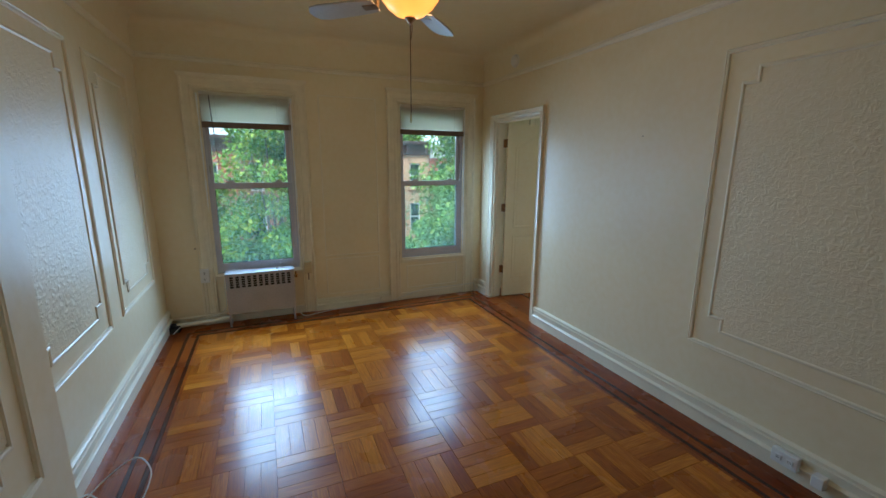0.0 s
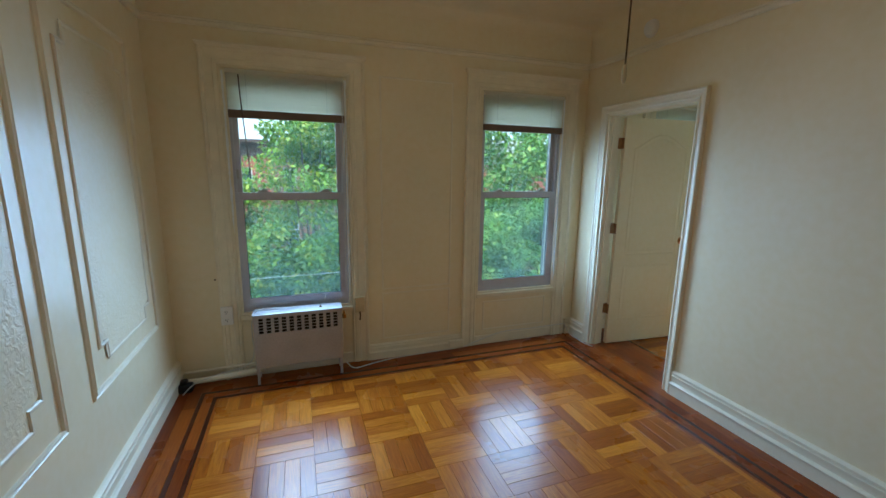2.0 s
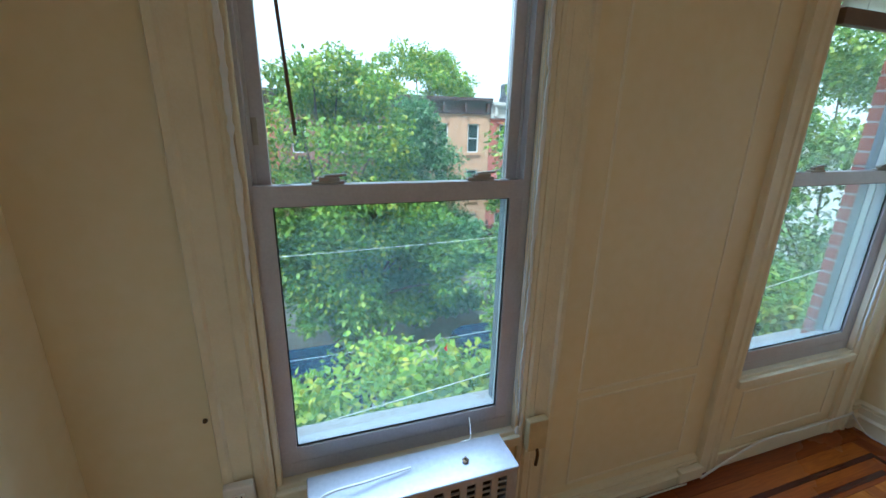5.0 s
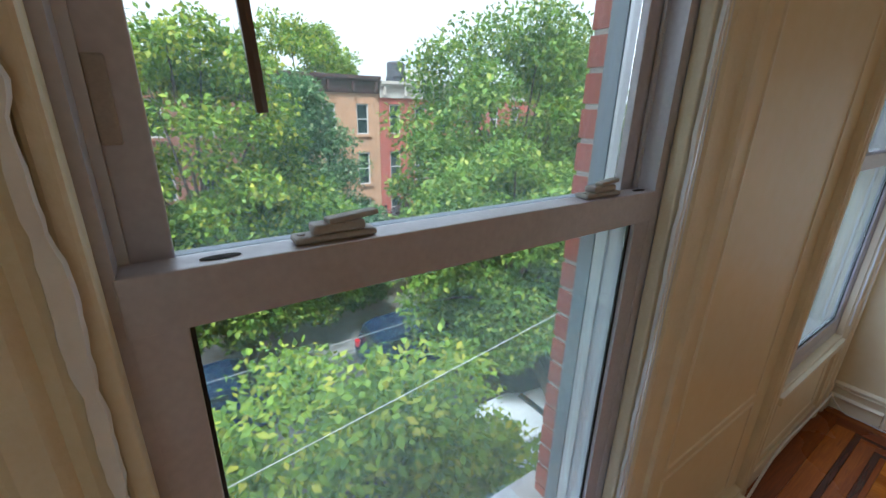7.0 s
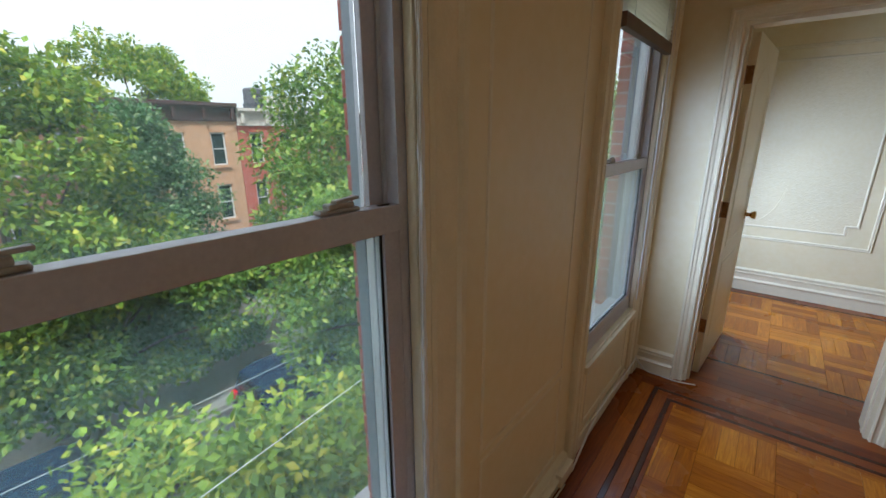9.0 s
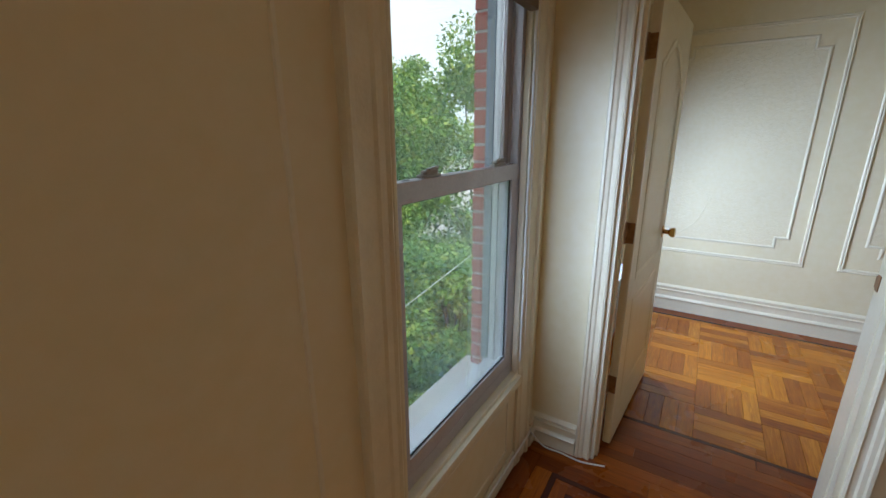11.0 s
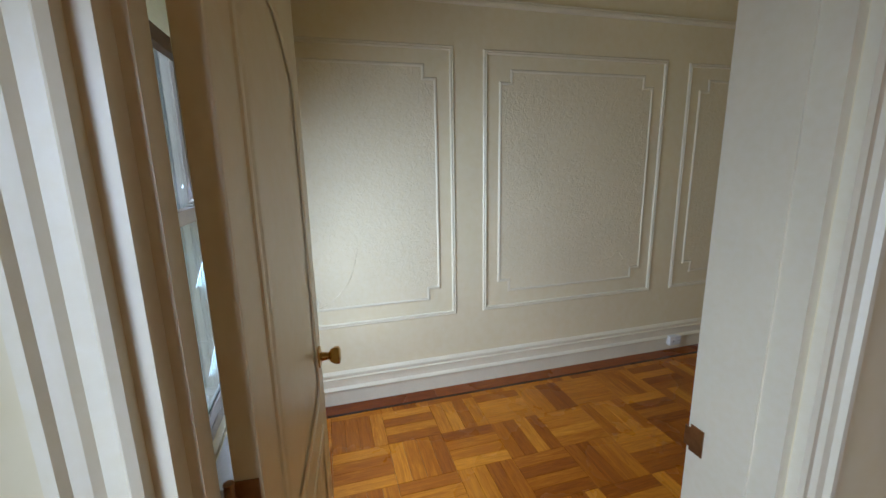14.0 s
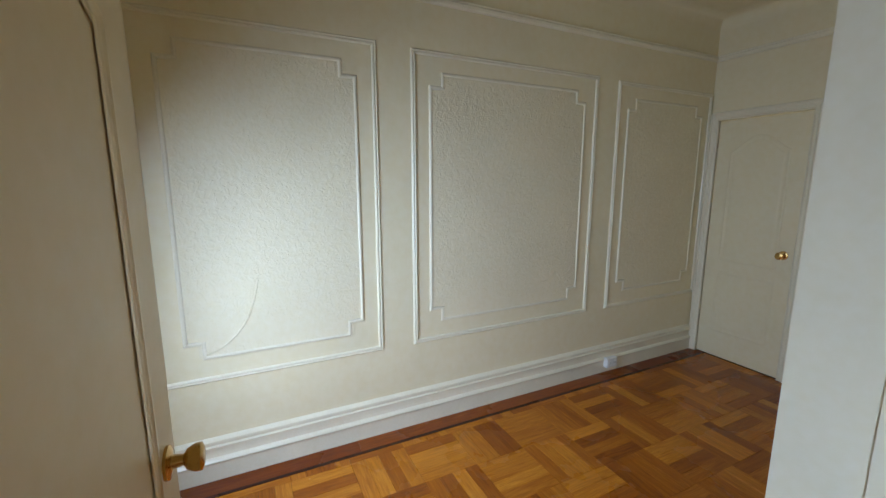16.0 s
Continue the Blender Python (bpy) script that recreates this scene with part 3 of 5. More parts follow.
# ---- windows ----
W_CAS = [(0, 0), (0, 0.012), (0.010, 0.018), (0.020, 0.012), (0.028, 0.020), (0.048, 0.020), (0.055, 0.014), (0.105, 0.016), (0.112, 0.026), (0.128, 0.028), (0.132, 0.020), (0.132, 0)]


def window(name, x0, x1, worn):
    ob = thing(name, (x0, OUT, WZ0), "grey aluminium double-hung sash window in painted wood casing", "window", kind="structure")
    c0, c1 = x0 - 0.004, x1 + 0.004
    part("casing", sweep([(c0, 0.0), (c0, WZ1), (c1, WZ1), (c1, 0.0)], W_CAS, on_north, False), worn, ob, "cream painted moulded casing")
    part("head_moulding", boxes((c0 - 0.14, NORTH - 0.034, 2.335, c1 + 0.14, NORTH, 2.352), (c0 - 0.145, NORTH - 0.04, 2.352, c1 + 0.145, NORTH, 2.362)), M_TRIM, ob)
    part("window_sill", boxes((x0, NORTH - 0.012, WZ0 - 0.03, x1, OUT, WZ0 + 0.004), (x0 - 0.004, NORTH - 0.028, WZ0 - 0.05, x1 + 0.004, NORTH - 0.001, WZ0 - 0.012), bevel=0.004), worn, ob, "chipped cream painted sill")
    part("apron_panel", sweep([(x0 + 0.08, 0.14), (x1 - 0.08, 0.14), (x1 - 0.08, 0.40), (x0 + 0.08, 0.40)], THIN, on_north), M_TRIM, ob)
    part("apron_base", boxes((x0, NORTH - 0.012, 0.0, x1, NORTH - 0.0005, 0.085), bevel=0.003), M_TRIM, ob)
    # wooden stop between casing and metal frame
    part("window_stop", boxes((x0, NORTH - 0.010, WZ0, x0 + 0.016, 4.446, WZ1 - 0.002), (x1 - 0.016, NORTH - 0.010, WZ0, x1, 4.446, WZ1 - 0.002), bevel=0.004), worn, ob, "paint-layered wooden stop")
    f0, f1 = x0 + 0.002, x1 - 0.002
    part("window_frame", boxes((f0, 4.447, WZ0 + 0.004, f0 + 0.022, 4.58, WZ1), (f1 - 0.036, 4.447, WZ0 + 0.004, f1 - 0.022, 4.58, WZ1), (f1 - 0.022, 4.447, WZ0 + 0.004, f1, 4.575, WZ1), (f0 + 0.022, 4.447, WZ0 + 0.004, f1 - 0.036, OUT, WZ0 + 0.05), (f0 + 0.022, 4.447, WZ1 - 0.04, f1 - 0.036, OUT, WZ1)), M_ALU, ob, "grey aluminium frame")
    part("track", boxes((f0 + 0.022, 4.479, WZ0 + 0.05, f0 + 0.030, 4.484, WZ1 - 0.04), (f1 - 0.044, 4.479, WZ0 + 0.05, f1 - 0.036, 4.484, WZ1 - 0.04), (f1 - 0.042, 4.522, WZ0 + 0.05, f1 - 0.036, 4.545, WZ1 - 0.04), (f0 + 0.022, 4.522, WZ0 + 0.05, f0 + 0.028, 4.545, WZ1 - 0.04)), M_ALU2, ob, "pale aluminium balance track")
    s0, s1 = x0 + 0.022, x1 - 0.036
    zt, zm = 1.388, 1.335
    g0, g1 = s0 + 0.042, s1 - 0.042
    low = part("lower_sash", boxes((s0, 4.448, WZ0 + 0.05, g0, 4.478, zm), (g1, 4.448, WZ0 + 0.05, s1, 4.478, zm), (g0, 4.448, WZ0 + 0.05, g1, 4.478, WZ0 + 0.10), (s0, 4.444, zm, s1, 4.480, zt), bevel=0.0015), M_ALU, ob, "grey aluminium lower sash")
    part("pane", boxes((g0 + 0.001, 4.461, WZ0 + 0.101, g1 - 0.001, 4.465, zm - 0.001)), M_GLASS_LOW, low).visible_shadow = False
    part("gasket", boxes((g0, 4.456, WZ0 + 0.10, g0 + 0.004, 4.460, zm), (g1 - 0.004, 4.456, WZ0 + 0.10, g1, 4.460, zm), (g0 + 0.004, 4.456, zm - 0.004, g1 - 0.004, 4.460, zm), (g0 + 0.004, 4.456, WZ0 + 0.10, g1 - 0.004, 4.460, WZ0 + 0.104)), M_BLACK, low, "black rubber gasket")
    for cx in (s0 + 0.075, s1 - 0.03):
        bm = lathe([(0.001, zt + 0.0004), (0.011, zt + 0.0004), (0.011, zt + 0.0009), (0.001, zt + 0.0009)], (0, 0, 0), "z", 14)
        bmesh.ops.scale(bm, vec=(1.5, 0.55, 1), verts=bm.verts)
        bmesh.ops.translate(bm, verts=bm.verts, vec=(cx, 4.460, 0))
        part("slot", bm, M_DARK, low, "dark oval slot")
    for cx in (s0 + 0.18, s1 - 0.135):
        bm = boxes((cx - 0.042, 4.452, zt + 0.0004, cx + 0.042, 4.476, zt + 0.008), (cx - 0.024, 4.453, zt + 0.008, cx + 0.030, 4.474, zt + 0.018), bevel=0.003)
        lever = Matrix.Translation((cx + 0.012, 4.463, zt + 0.021)) @ Matrix.Rotation(radians(9), 4, "Z") @ Matrix.Rotation(radians(-2), 4, "Y")
        arm = boxes((-0.022, -0.007, -0.003, 0.036, 0.007, 0.003), bevel=0.002)
        bmesh.ops.transform(arm, matrix=lever, verts=arm.verts)
        arm_mesh = bpy.data.meshes.new("lever")
        arm.to_mesh(arm_mesh)
        arm.free()
        bm.from_mesh(arm_mesh)
        lathe([(0.004, zt + 0.0004), (0.004, zt + 0.0095)], (cx - 0.034, 4.464, 0), "z", 8, bm)
        lock = part("sash_lock", bm, M_LOCK, low, "taupe plastic cam lock")
    up = part("upper_sash", boxes((s0, 4.486, zm + 0.005, s0 + 0.042, 4.516, WZ1 - 0.04), (s1 - 0.042, 4.486, zm + 0.005, s1, 4.516, WZ1 - 0.04), (s0 + 0.042, 4.486, zm + 0.005, s1 - 0.042, 4.516, zt - 0.01), (s0 + 0.042, 4.486, WZ1 - 0.09, s1 - 0.042, 4.516, WZ1 - 0.04), bevel=0.0015), M_ALU, ob, "grey aluminium upper sash")
    part("pane", boxes((s0 + 0.043, 4.499, zt - 0.009, s1 - 0.043, 4.503, WZ1 - 0.091)), M_GLASS, up).visible_shadow = False
    part("vent_stop", boxes((s0 + 0.010, 4.481, zt + 0.095, s0 + 0.024, 4.487, zt + 0.16), bevel=0.002), M_LOCK, up, "taupe plastic vent stop")
    part("storm_frame", boxes((f1 - 0.041, 4.549, WZ0 + 0.05, f1 - 0.037, 4.583, WZ1 - 0.04), (f0 + 0.023, 4.549, WZ0 + 0.05, f0 + 0.030, 4.583, WZ1 - 0.04), (f0 + 0.030, 4.565, zm + 0.004, f1 - 0.041, 4.582, zm + 0.028), bevel=0.001), M_STORM, ob, "dark blue-grey outer storm frame")
    part("outer_sill", boxes((x0 - 0.06, OUT + 0.001, WZ0 - 0.10, x1 + 0.06, 4.71, WZ0 - 0.03), bevel=0.006), M_STONE, ob, "pale stone outer sill")
    return ob


window("window_1", *WIN[0], M_WORN)
window("window_2", *WIN[1], M_WORN)
window("window_3", *WIN[2], M_WORN)


def peeling_paint(x, z0, z1, width, side):
    """A thick ragged lip of old paint along a casing's inner edge."""
    bm = bmesh.new()
    rows = []
    n = 110
    for i in range(n + 1):
        z = z0 + (z1 - z0) * i / n
        w = width * (0.65 + 0.5 * noise.noise(Vector((x * 7, 0, z * 9))) + 0.55 * noise.noise(Vector((x * 7, 3, z * 43)))) * min(1, 6 * i / n + 0.1)
        o = 0.004 * noise.noise(Vector((2, x, z * 14)))
        y = NORTH - 0.0215 - 0.003 * noise.noise(Vector((x, 5, z * 20)))
        rows.append([bm.verts.new(p) for p in ((x + o - side * w * 0.5, y + 0.006, z), (x + o - side * w * 0.4, y, z), (x + o + side * w * 0.4, y, z), (x + o + side * w * 0.5, y + 0.006, z))])
    for a, b in zip(rows, rows[1:]):
        for k in range(3):
            bm.faces.new((a[k], a[k + 1], b[k + 1], b[k]))
    return bm


part("peeling_paint", peeling_paint(0.163, 1.10, 2.19, 0.020, 1), M_FRESH, bpy.data.objects["window_1"], "ragged lip of bright white paint", smooth=True)
part("peeling_paint", peeling_paint(0.957, 0.56, 2.19, 0.020, -1), M_FRESH, bpy.data.objects["window_1"], "ragged lip of bright white paint", smooth=True)
part("peeling_paint", peeling_paint(2.842, 0.56, 2.19, 0.018, -1), M_FRESH, bpy.data.objects["window_2"], "ragged lip of bright white paint", smooth=True)


def blind(x0, x1, label):
    ob = thing("window_blind", ((x0 + x1) / 2, 4.44, 2.2), label, "blind", "raised window blinds")
    a, b = x0 + 0.018, x1 - 0.018
    part("head_rail", boxes((a, 4.40, 2.178, b, 4.436, 2.204), bevel=0.002), M_SLAT, ob, "cream head rail")
    for i in range(12):
        z = 2.163 - i * 0.0185
        bm = bmesh.new()
        rows = []
        for k in range(5):
            t = k / 4 - 0.5
            rows.append([bm.verts.new((x, 4.418 + t * 0.020, z - t * 0.0270 + 0.004 * math.cos(math.pi * t))) for x in (a + 0.003, b - 0.003)])
        for p, q in zip(rows, rows[1:]):
            bm.faces.new((p[0], p[1], q[1], q[0]))
        part("slat", bm, M_SLAT, ob)
    part("bottom_rail", boxes((a, 4.402, 1.893, b, 4.434, 1.945), bevel=0.003), M_SLAT_RAIL, ob, "brown stack of slats on the bottom rail")
    for x in (a + 0.12, b - 0.12):
        part("ladder_cord", boxes((x - 0.0012, 4.4095, 1.945, x + 0.0012, 4.411, 2.178)), M_CABLE, ob)
    return ob


bl = blind(*WIN[0], "cream mini blind drawn up on a brown rail")
part("tilt_wand", tube([(0.262, 4.392, 2.17), (0.270, 4.392, 1.95), (0.297, 4.394, 1.51)], 0.0045, seg=6), M_WAND, bl, "brown plastic tilt wand")
part("lift_cord", tube([(0.93, 4.392, 2.17), (0.928, 4.392, 1.4), (0.922, 4.39, 0.78), (0.935, 4.388, 0.62)], 0.0013, seg=5), M_CABLE, bl, "thin white lift cord")
part("lift_cord", tube([(0.934, 4.390, 2.17), (0.934, 4.390, 1.4), (0.926, 4.388, 0.80), (0.934, 4.386, 0.66)], 0.0013, seg=5), M_CABLE, bl, "thin white lift cord")
part("cord_loop", tube([(0.935, 4.388, 0.66), (0.95, 4.384, 0.62), (0.957, 4.384, 0.57), (0.945, 4.386, 0.545)], 0.0013, seg=5), M_CABLE, bl)
part("cord_tassel", lathe([(0.003, 0.55), (0.006, 0.54), (0.007, 0.525), (0.004, 0.52)], (0.94, 4.386, 0), seg=8), M_CABLE, bl)
bl2 = blind(*WIN[1], "cream mini blind drawn up on a brown rail")
part("lift_cord", tube([(2.82, 4.392, 2.17), (2.822, 4.392, 1.2), (2.83, 4.388, 0.66)], 0.0013, seg=5), M_CABLE, bl2, "thin white lift cord")
blind(*WIN[2], "cream mini blind drawn up on a brown rail")

# ---- floors ----
floor = solid("floor", boxes((WEST - 0.1, SOUTH, -0.06, E2_IN, NORTH, -0.010)), M_SUBFLOOR, "varnished oak parquet floor with walnut inlay border", "floor", "structure")
floor_2 = solid("floor_2", boxes((E2_IN, S2 - 0.5, -0.06, E2, NORTH, -0.010)), M_SUBFLOOR, "varnished oak parquet floor in basket weave", "floor", "structure")
STRIPS = {}


def strip_data(length, width):
    """Corner points, faces and grain coordinates of one wood strip, long side along x, its corner at the origin."""
    e, c, d = 0.0004, 0.0012, 0.0013
    a, b = length, width
    v = [(e, e, -0.010), (a - e, e, -0.010), (a - e, b - e, -0.010), (e, b - e, -0.010), (e, e, -d), (a - e, e, -d), (a - e, b - e, -d), (e, b - e, -d), (c, c, 0), (a - c, c, 0), (a - c, b - c, 0), (c, b - c, 0)]
    f = [(8, 9, 10, 11), (4, 5, 9, 8), (5, 6, 10, 9), (6, 7, 11, 10), (7, 4, 8, 11), (0, 1, 5, 4), (1, 2, 6, 5), (2, 3, 7, 6), (3, 0, 4, 7)]
    return v, f


def uv_mesh(name, v, f, uvs, mat):
    me = bpy.data.meshes.new(name)
    me.from_pydata(v, [], f)
    lay = me.uv_layers.new(name="grain")
    idx = np.empty(len(me.loops), dtype=np.int32)
    me.loops.foreach_get("vertex_index", idx)
    lay.data.foreach_set("uv", np.asarray(uvs, dtype=np.float32)[idx].ravel())
    me.materials.append(mat)
    return me


def lay_strips(owner, strips, mat, name, near):
    """strips: (x, y, length, width, along_y). Those inside near become parts, up to 300; the rest one joined part."""
    count, vs, fs, uvs = 0, [], [], []
    for x, y, length, width, along_y in strips:
        v, f = strip_data(length, width)
        inside = near and near[0] < x < near[2] and near[1] < y < near[3] and count < 300
        if inside:
            key = (round(length, 3), round(width, 3), mat.name)
            if key not in STRIPS:
                STRIPS[key] = uv_mesh(name, v, f, [(p[0], p[1]) for p in v], mat)
            ob = new(name, STRIPS[key])
            ob.parent = owner
            lift = random.uniform(-0.0004, 0.0004)
            ob.matrix_local = pose(x + width, y, lift, random.uniform(-0.12, 0.12), 0, 90) if along_y else pose(x, y, lift, random.uniform(-0.12, 0.12), 0, 0)
            count += 1
        else:
            n = len(vs)
            lift = random.uniform(-0.0004, 0.0004)
            for p in v:
                vs.append((x + width - p[1], y + p[0], p[2] + lift) if along_y else (x + p[0], y + p[1], p[2] + lift))
                uvs.append((p[0], p[1]))
            fs += [tuple(i + n for i in q) for q in f]
    if vs:
        ob = new(name + "_field", uv_mesh(name + "_field", vs, fs, uvs, mat))
        ob.parent = owner
        tagged(ob, kind="stuff")


def basket(x0, y0, x1, y1, size, n, ox=0, oy=0):
    """Basket weave squares of n strips, cut at the border."""
    out = []
    w = size / n
    i0, j0 = -1, -1
    for i in range(i0, int((x1 - x0) / size) + 3):
        for j in range(j0, int((y1 - y0) / size) + 3):
            bx, by = x0 + ox + i * size, y0 + oy + j * size
            for k in range(n):
                if (i + j) % 2:
                    a, b, c, d = bx, by + k * w, bx + size, by + (k + 1) * w
                else:
                    a, b, c, d = bx + k * w, by, bx + (k + 1) * w, by + size
                a, b, c, d = max(a, x0), max(b, y0), min(c, x1), min(d, y1)
                if c - a > 0.006 and d - b > 0.006:
                    out.append((a, b, c - a, d - b, False) if (i + j) % 2 else (a, b, d - b, c - a, True))
    return out


def run_planks(x0, y0, x1, y1, along_y, length=1.1):
    out = []
    p, end = (y0, y1) if along_y else (x0, x1)
    while p < end - 0.01:
        q = min(end, p + length * random.uniform(0.7, 1.3))
        if end - q < 0.2:
            q = end
        out.append((x0, p, q - p, x1 - x0, True) if along_y else (p, y0, q - p, y1 - y0, False))
        p = q
    return out


PX0, PX1, PY1 = 0.025, 2.785, 4.125
lay_strips(floor, basket(PX0, SOUTH, PX1, PY1, 0.305, 4, -0.02, 0.07), M_OAK, "parquet_strip", (-1, 2.75, 4, 4.2))
border, inlay = [], []
for a, b, kind in ((WEST, -0.185, 0), (-0.185, -0.105, 0), (-0.105, -0.08, 1), (-0.08, -0.02, 0), (-0.02, 0.005, 1), (0.005, PX0, 0)):
    (inlay if kind else border).extend(run_planks(a, SOUTH, b, 4.43 - (a - WEST), True))
    (inlay if kind else border).extend(run_planks(EAST - (b - WEST), SOUTH, EAST - (a - WEST), 4.43 - (a - WEST) if a > -0.2 else 4.43, True))
    (inlay if kind else border).extend(run_planks(a if a > -0.2 else WEST + 0.1, NORTH - (b - WEST), EAST - (a - WEST) if a > WEST else EAST - 0.1, NORTH - (a - WEST), False))
lay_strips(floor, border, M_PLANK, "border_plank", (-1, 1.5, 4, 5))
lay_strips(floor, inlay, M_INLAY, "inlay_strip", (-1, 1.5, 4, 5))
thresh = []
for k in range(2):
    thresh += run_planks(EAST + 0.06 * k, DOOR_Y0 + 0.018, EAST + 0.06 * (k + 1), DOOR_Y1 - 0.018, True, 2)
lay_strips(floor, thresh, M_PLANK, "border_plank", (0, 0, 4, 5))
b2 = []
for k in range(4):
    b2 += run_planks(E2_IN + 0.07 * k, S2, E2_IN + 0.07 * (k + 1), NORTH, True)
b2 += run_planks(5.108, S2, E2, NORTH, True)
lay_strips(floor_2, b2, M_PLANK, "border_plank", (0, 0, 6, 5))
lay_strips(floor_2, run_planks(5.084, S2, 5.108, NORTH, True) + run_planks(3.49, S2, 3.512, NORTH, True), M_INLAY, "inlay_strip", (0, 0, 6, 5))
lay_strips(floor_2, basket(3.512, S2, 5.084, NORTH, 0.305, 4, 0.0, 0.1), M_OAK, "parquet_strip", (3.5, 2.3, 5.2, 4.4))


# ---- things in the first room ----
def radiator(x0, x1):
    y0, y1, z0, z1 = 4.25, 4.395, 0.13, 0.535
    ob = thing("radiator_cover", ((x0 + x1) / 2, 4.32, 0), "grey enamelled steel radiator cover with slotted grille", "radiator")
    part("top", boxes((x0 - 0.004, y0 - 0.004, z1 - 0.012, x1 + 0.004, y1, z1), bevel=0.004), M_RAD, ob, "pale scuffed top")
    part("side_panel", boxes((x0, y0 + 0.012, z0, x0 + 0.008, y1, z1 - 0.012)), M_RAD, ob)
    part("side_panel", boxes((x1 - 0.008, y0 + 0.012, z0, x1, y1, z1 - 0.012)), M_RAD, ob)
    ga, gb, gz0, gz1 = x0 + 0.035, x1 - 0.035, z1 - 0.145, z1 - 0.03
    bm = boxes((x0, y0, z0, x1, y0 + 0.010, gz0), (x0, y0, gz1, x1, y0 + 0.010, z1 - 0.012), (x0, y0, gz0, ga, y0 + 0.010, gz1), (gb, y0, gz0, x1, y0 + 0.010, gz1))
    part("front_panel", bm, M_RAD, ob)
    n = 11
    pitch = (gb - ga + 0.022) / n
    bars = bmesh.new()
    for i in range(n):
        a = ga + i * pitch
        if i < n - 1:
            box(bars, a + pitch - 0.022, y0 + 0.001, gz0, a + pitch, y0 + 0.009, gz1)
        for k in range(1, 5):
            z = gz0 + (gz1 - gz0) * k / 5
            box(bars, a, y0 + 0.002, z - 0.002, a + pitch - 0.022, y0 + 0.008, z + 0.002)
    part("grille", bars, M_RAD, ob, "slotted grille")
    # Near-black block puts the shade of the hollow behind the grille into colour.
    part("dark_cavity", boxes((x0 + 0.03, y0 + 0.05, z0 + 0.02, x1 - 0.03, y1 - 0.02, z1 - 0.05)), M_DARK, ob, "near-black block for the shaded hollow")
    for x in (x0 + 0.004, x1 - 0.024):
        for y in (y0 + 0.002, y1 - 0.02):
            part("leg", boxes((x, y, 0, x + 0.018, y + 0.016, z0 + 0.02), bevel=0.002), M_RAD, ob)
    part("valve", lathe([(0.012, 0.43), (0.016, 0.435), (0.016, 0.455), (0.009, 0.465), (0.009, 0.49)], (x1 + 0.02, 4.31, 0), "z", 12), M_BRASS, ob, "small brass air valve")
    return ob


radiator(0.254, 0.872)
radiator(3.97, 4.588)


def outlet(at, place_axis, w=0.08, h=0.12, depth=0.03, mat=None, label="white surface-mounted double socket", slots=True):
    """A wall box; place_axis: 'n' on the north wall, 'e' facing -x."""
    x, y, z = at
    ob = thing("wall_socket", at, label, "socket")
    mat = mat or M_WHITE
    if place_axis == "n":
        part("plate", boxes((x - w / 2, y - depth, z - h / 2, x + w / 2, y, z + h / 2), bevel=0.004), mat, ob)
        if slots:
            for dz in (-h * 0.22, h * 0.22):
                part("receptacle", boxes((x - 0.016, y - depth - 0.003, z + dz - 0.016, x + 0.016, y - depth, z + dz + 0.016), bevel=0.003), M_WHITE, ob)
                part("slot", boxes((x - 0.008, y - depth - 0.0036, z + dz - 0.002, x - 0.005, y - depth - 0.0028, z + dz + 0.009), (x + 0.005, y - depth - 0.0036, z + dz - 0.002, x + 0.008, y - depth - 0.0028, z + dz + 0.009), (x - 0.003, y - depth - 0.0036, z + dz - 0.012, x + 0.003, y - depth - 0.0028, z + dz - 0.007)), M_DARK, ob)
    else:
        part("plate", boxes((x - depth, y - w / 2, z - h / 2, x, y + w / 2, z + h / 2), bevel=0.004), mat, ob)
        if slots:
            for dy in (-w * 0.22, w * 0.22):
                part("receptacle", boxes((x - depth - 0.003, y + dy - 0.016, z - 0.016, x - depth, y + dy + 0.016, z + 0.016), bevel=0.003), M_WHITE, ob)
                part("slot", boxes((x - depth - 0.0036, y + dy - 0.008, z - 0.004, x - depth - 0.0028, y + dy + 0.008, z - 0.002), (x - depth - 0.0036, y + dy - 0.008, z + 0.003, x - depth - 0.0028, y + dy + 0.008, z + 0.005)), M_DARK, ob)
    return ob


outlet((0.072, NORTH - 0.026, 0.505), "n", 0.078, 0.135, 0.026)
outlet((1.022, NORTH - 0.026, 0.50), "n", 0.075, 0.125, 0.03, M_YELLOWED, "yellowed plastic control box with a short lead", False)
outlet((1.86, NORTH - 0.018, 0.055), "n", 0.13, 0.06, 0.03, M_TRIM, "painted-over junction box on the baseboard", False)
outlet((EAST - 0.026, 0.98, 0.10), "e", 0.12, 0.075, 0.035)
outlet((EAST - 0.026, 0.83, 0.085), "e", 0.05, 0.06, 0.05, None, "small white plug box on the baseboard", False)
outlet((E2 - 0.026, 1.31, 0.085), "e", 0.11, 0.075, 0.04)


def cord(name, pts, r, mat, label, category="cable"):
    solid(name, tube(pts, r), mat, label, category, smooth=True)


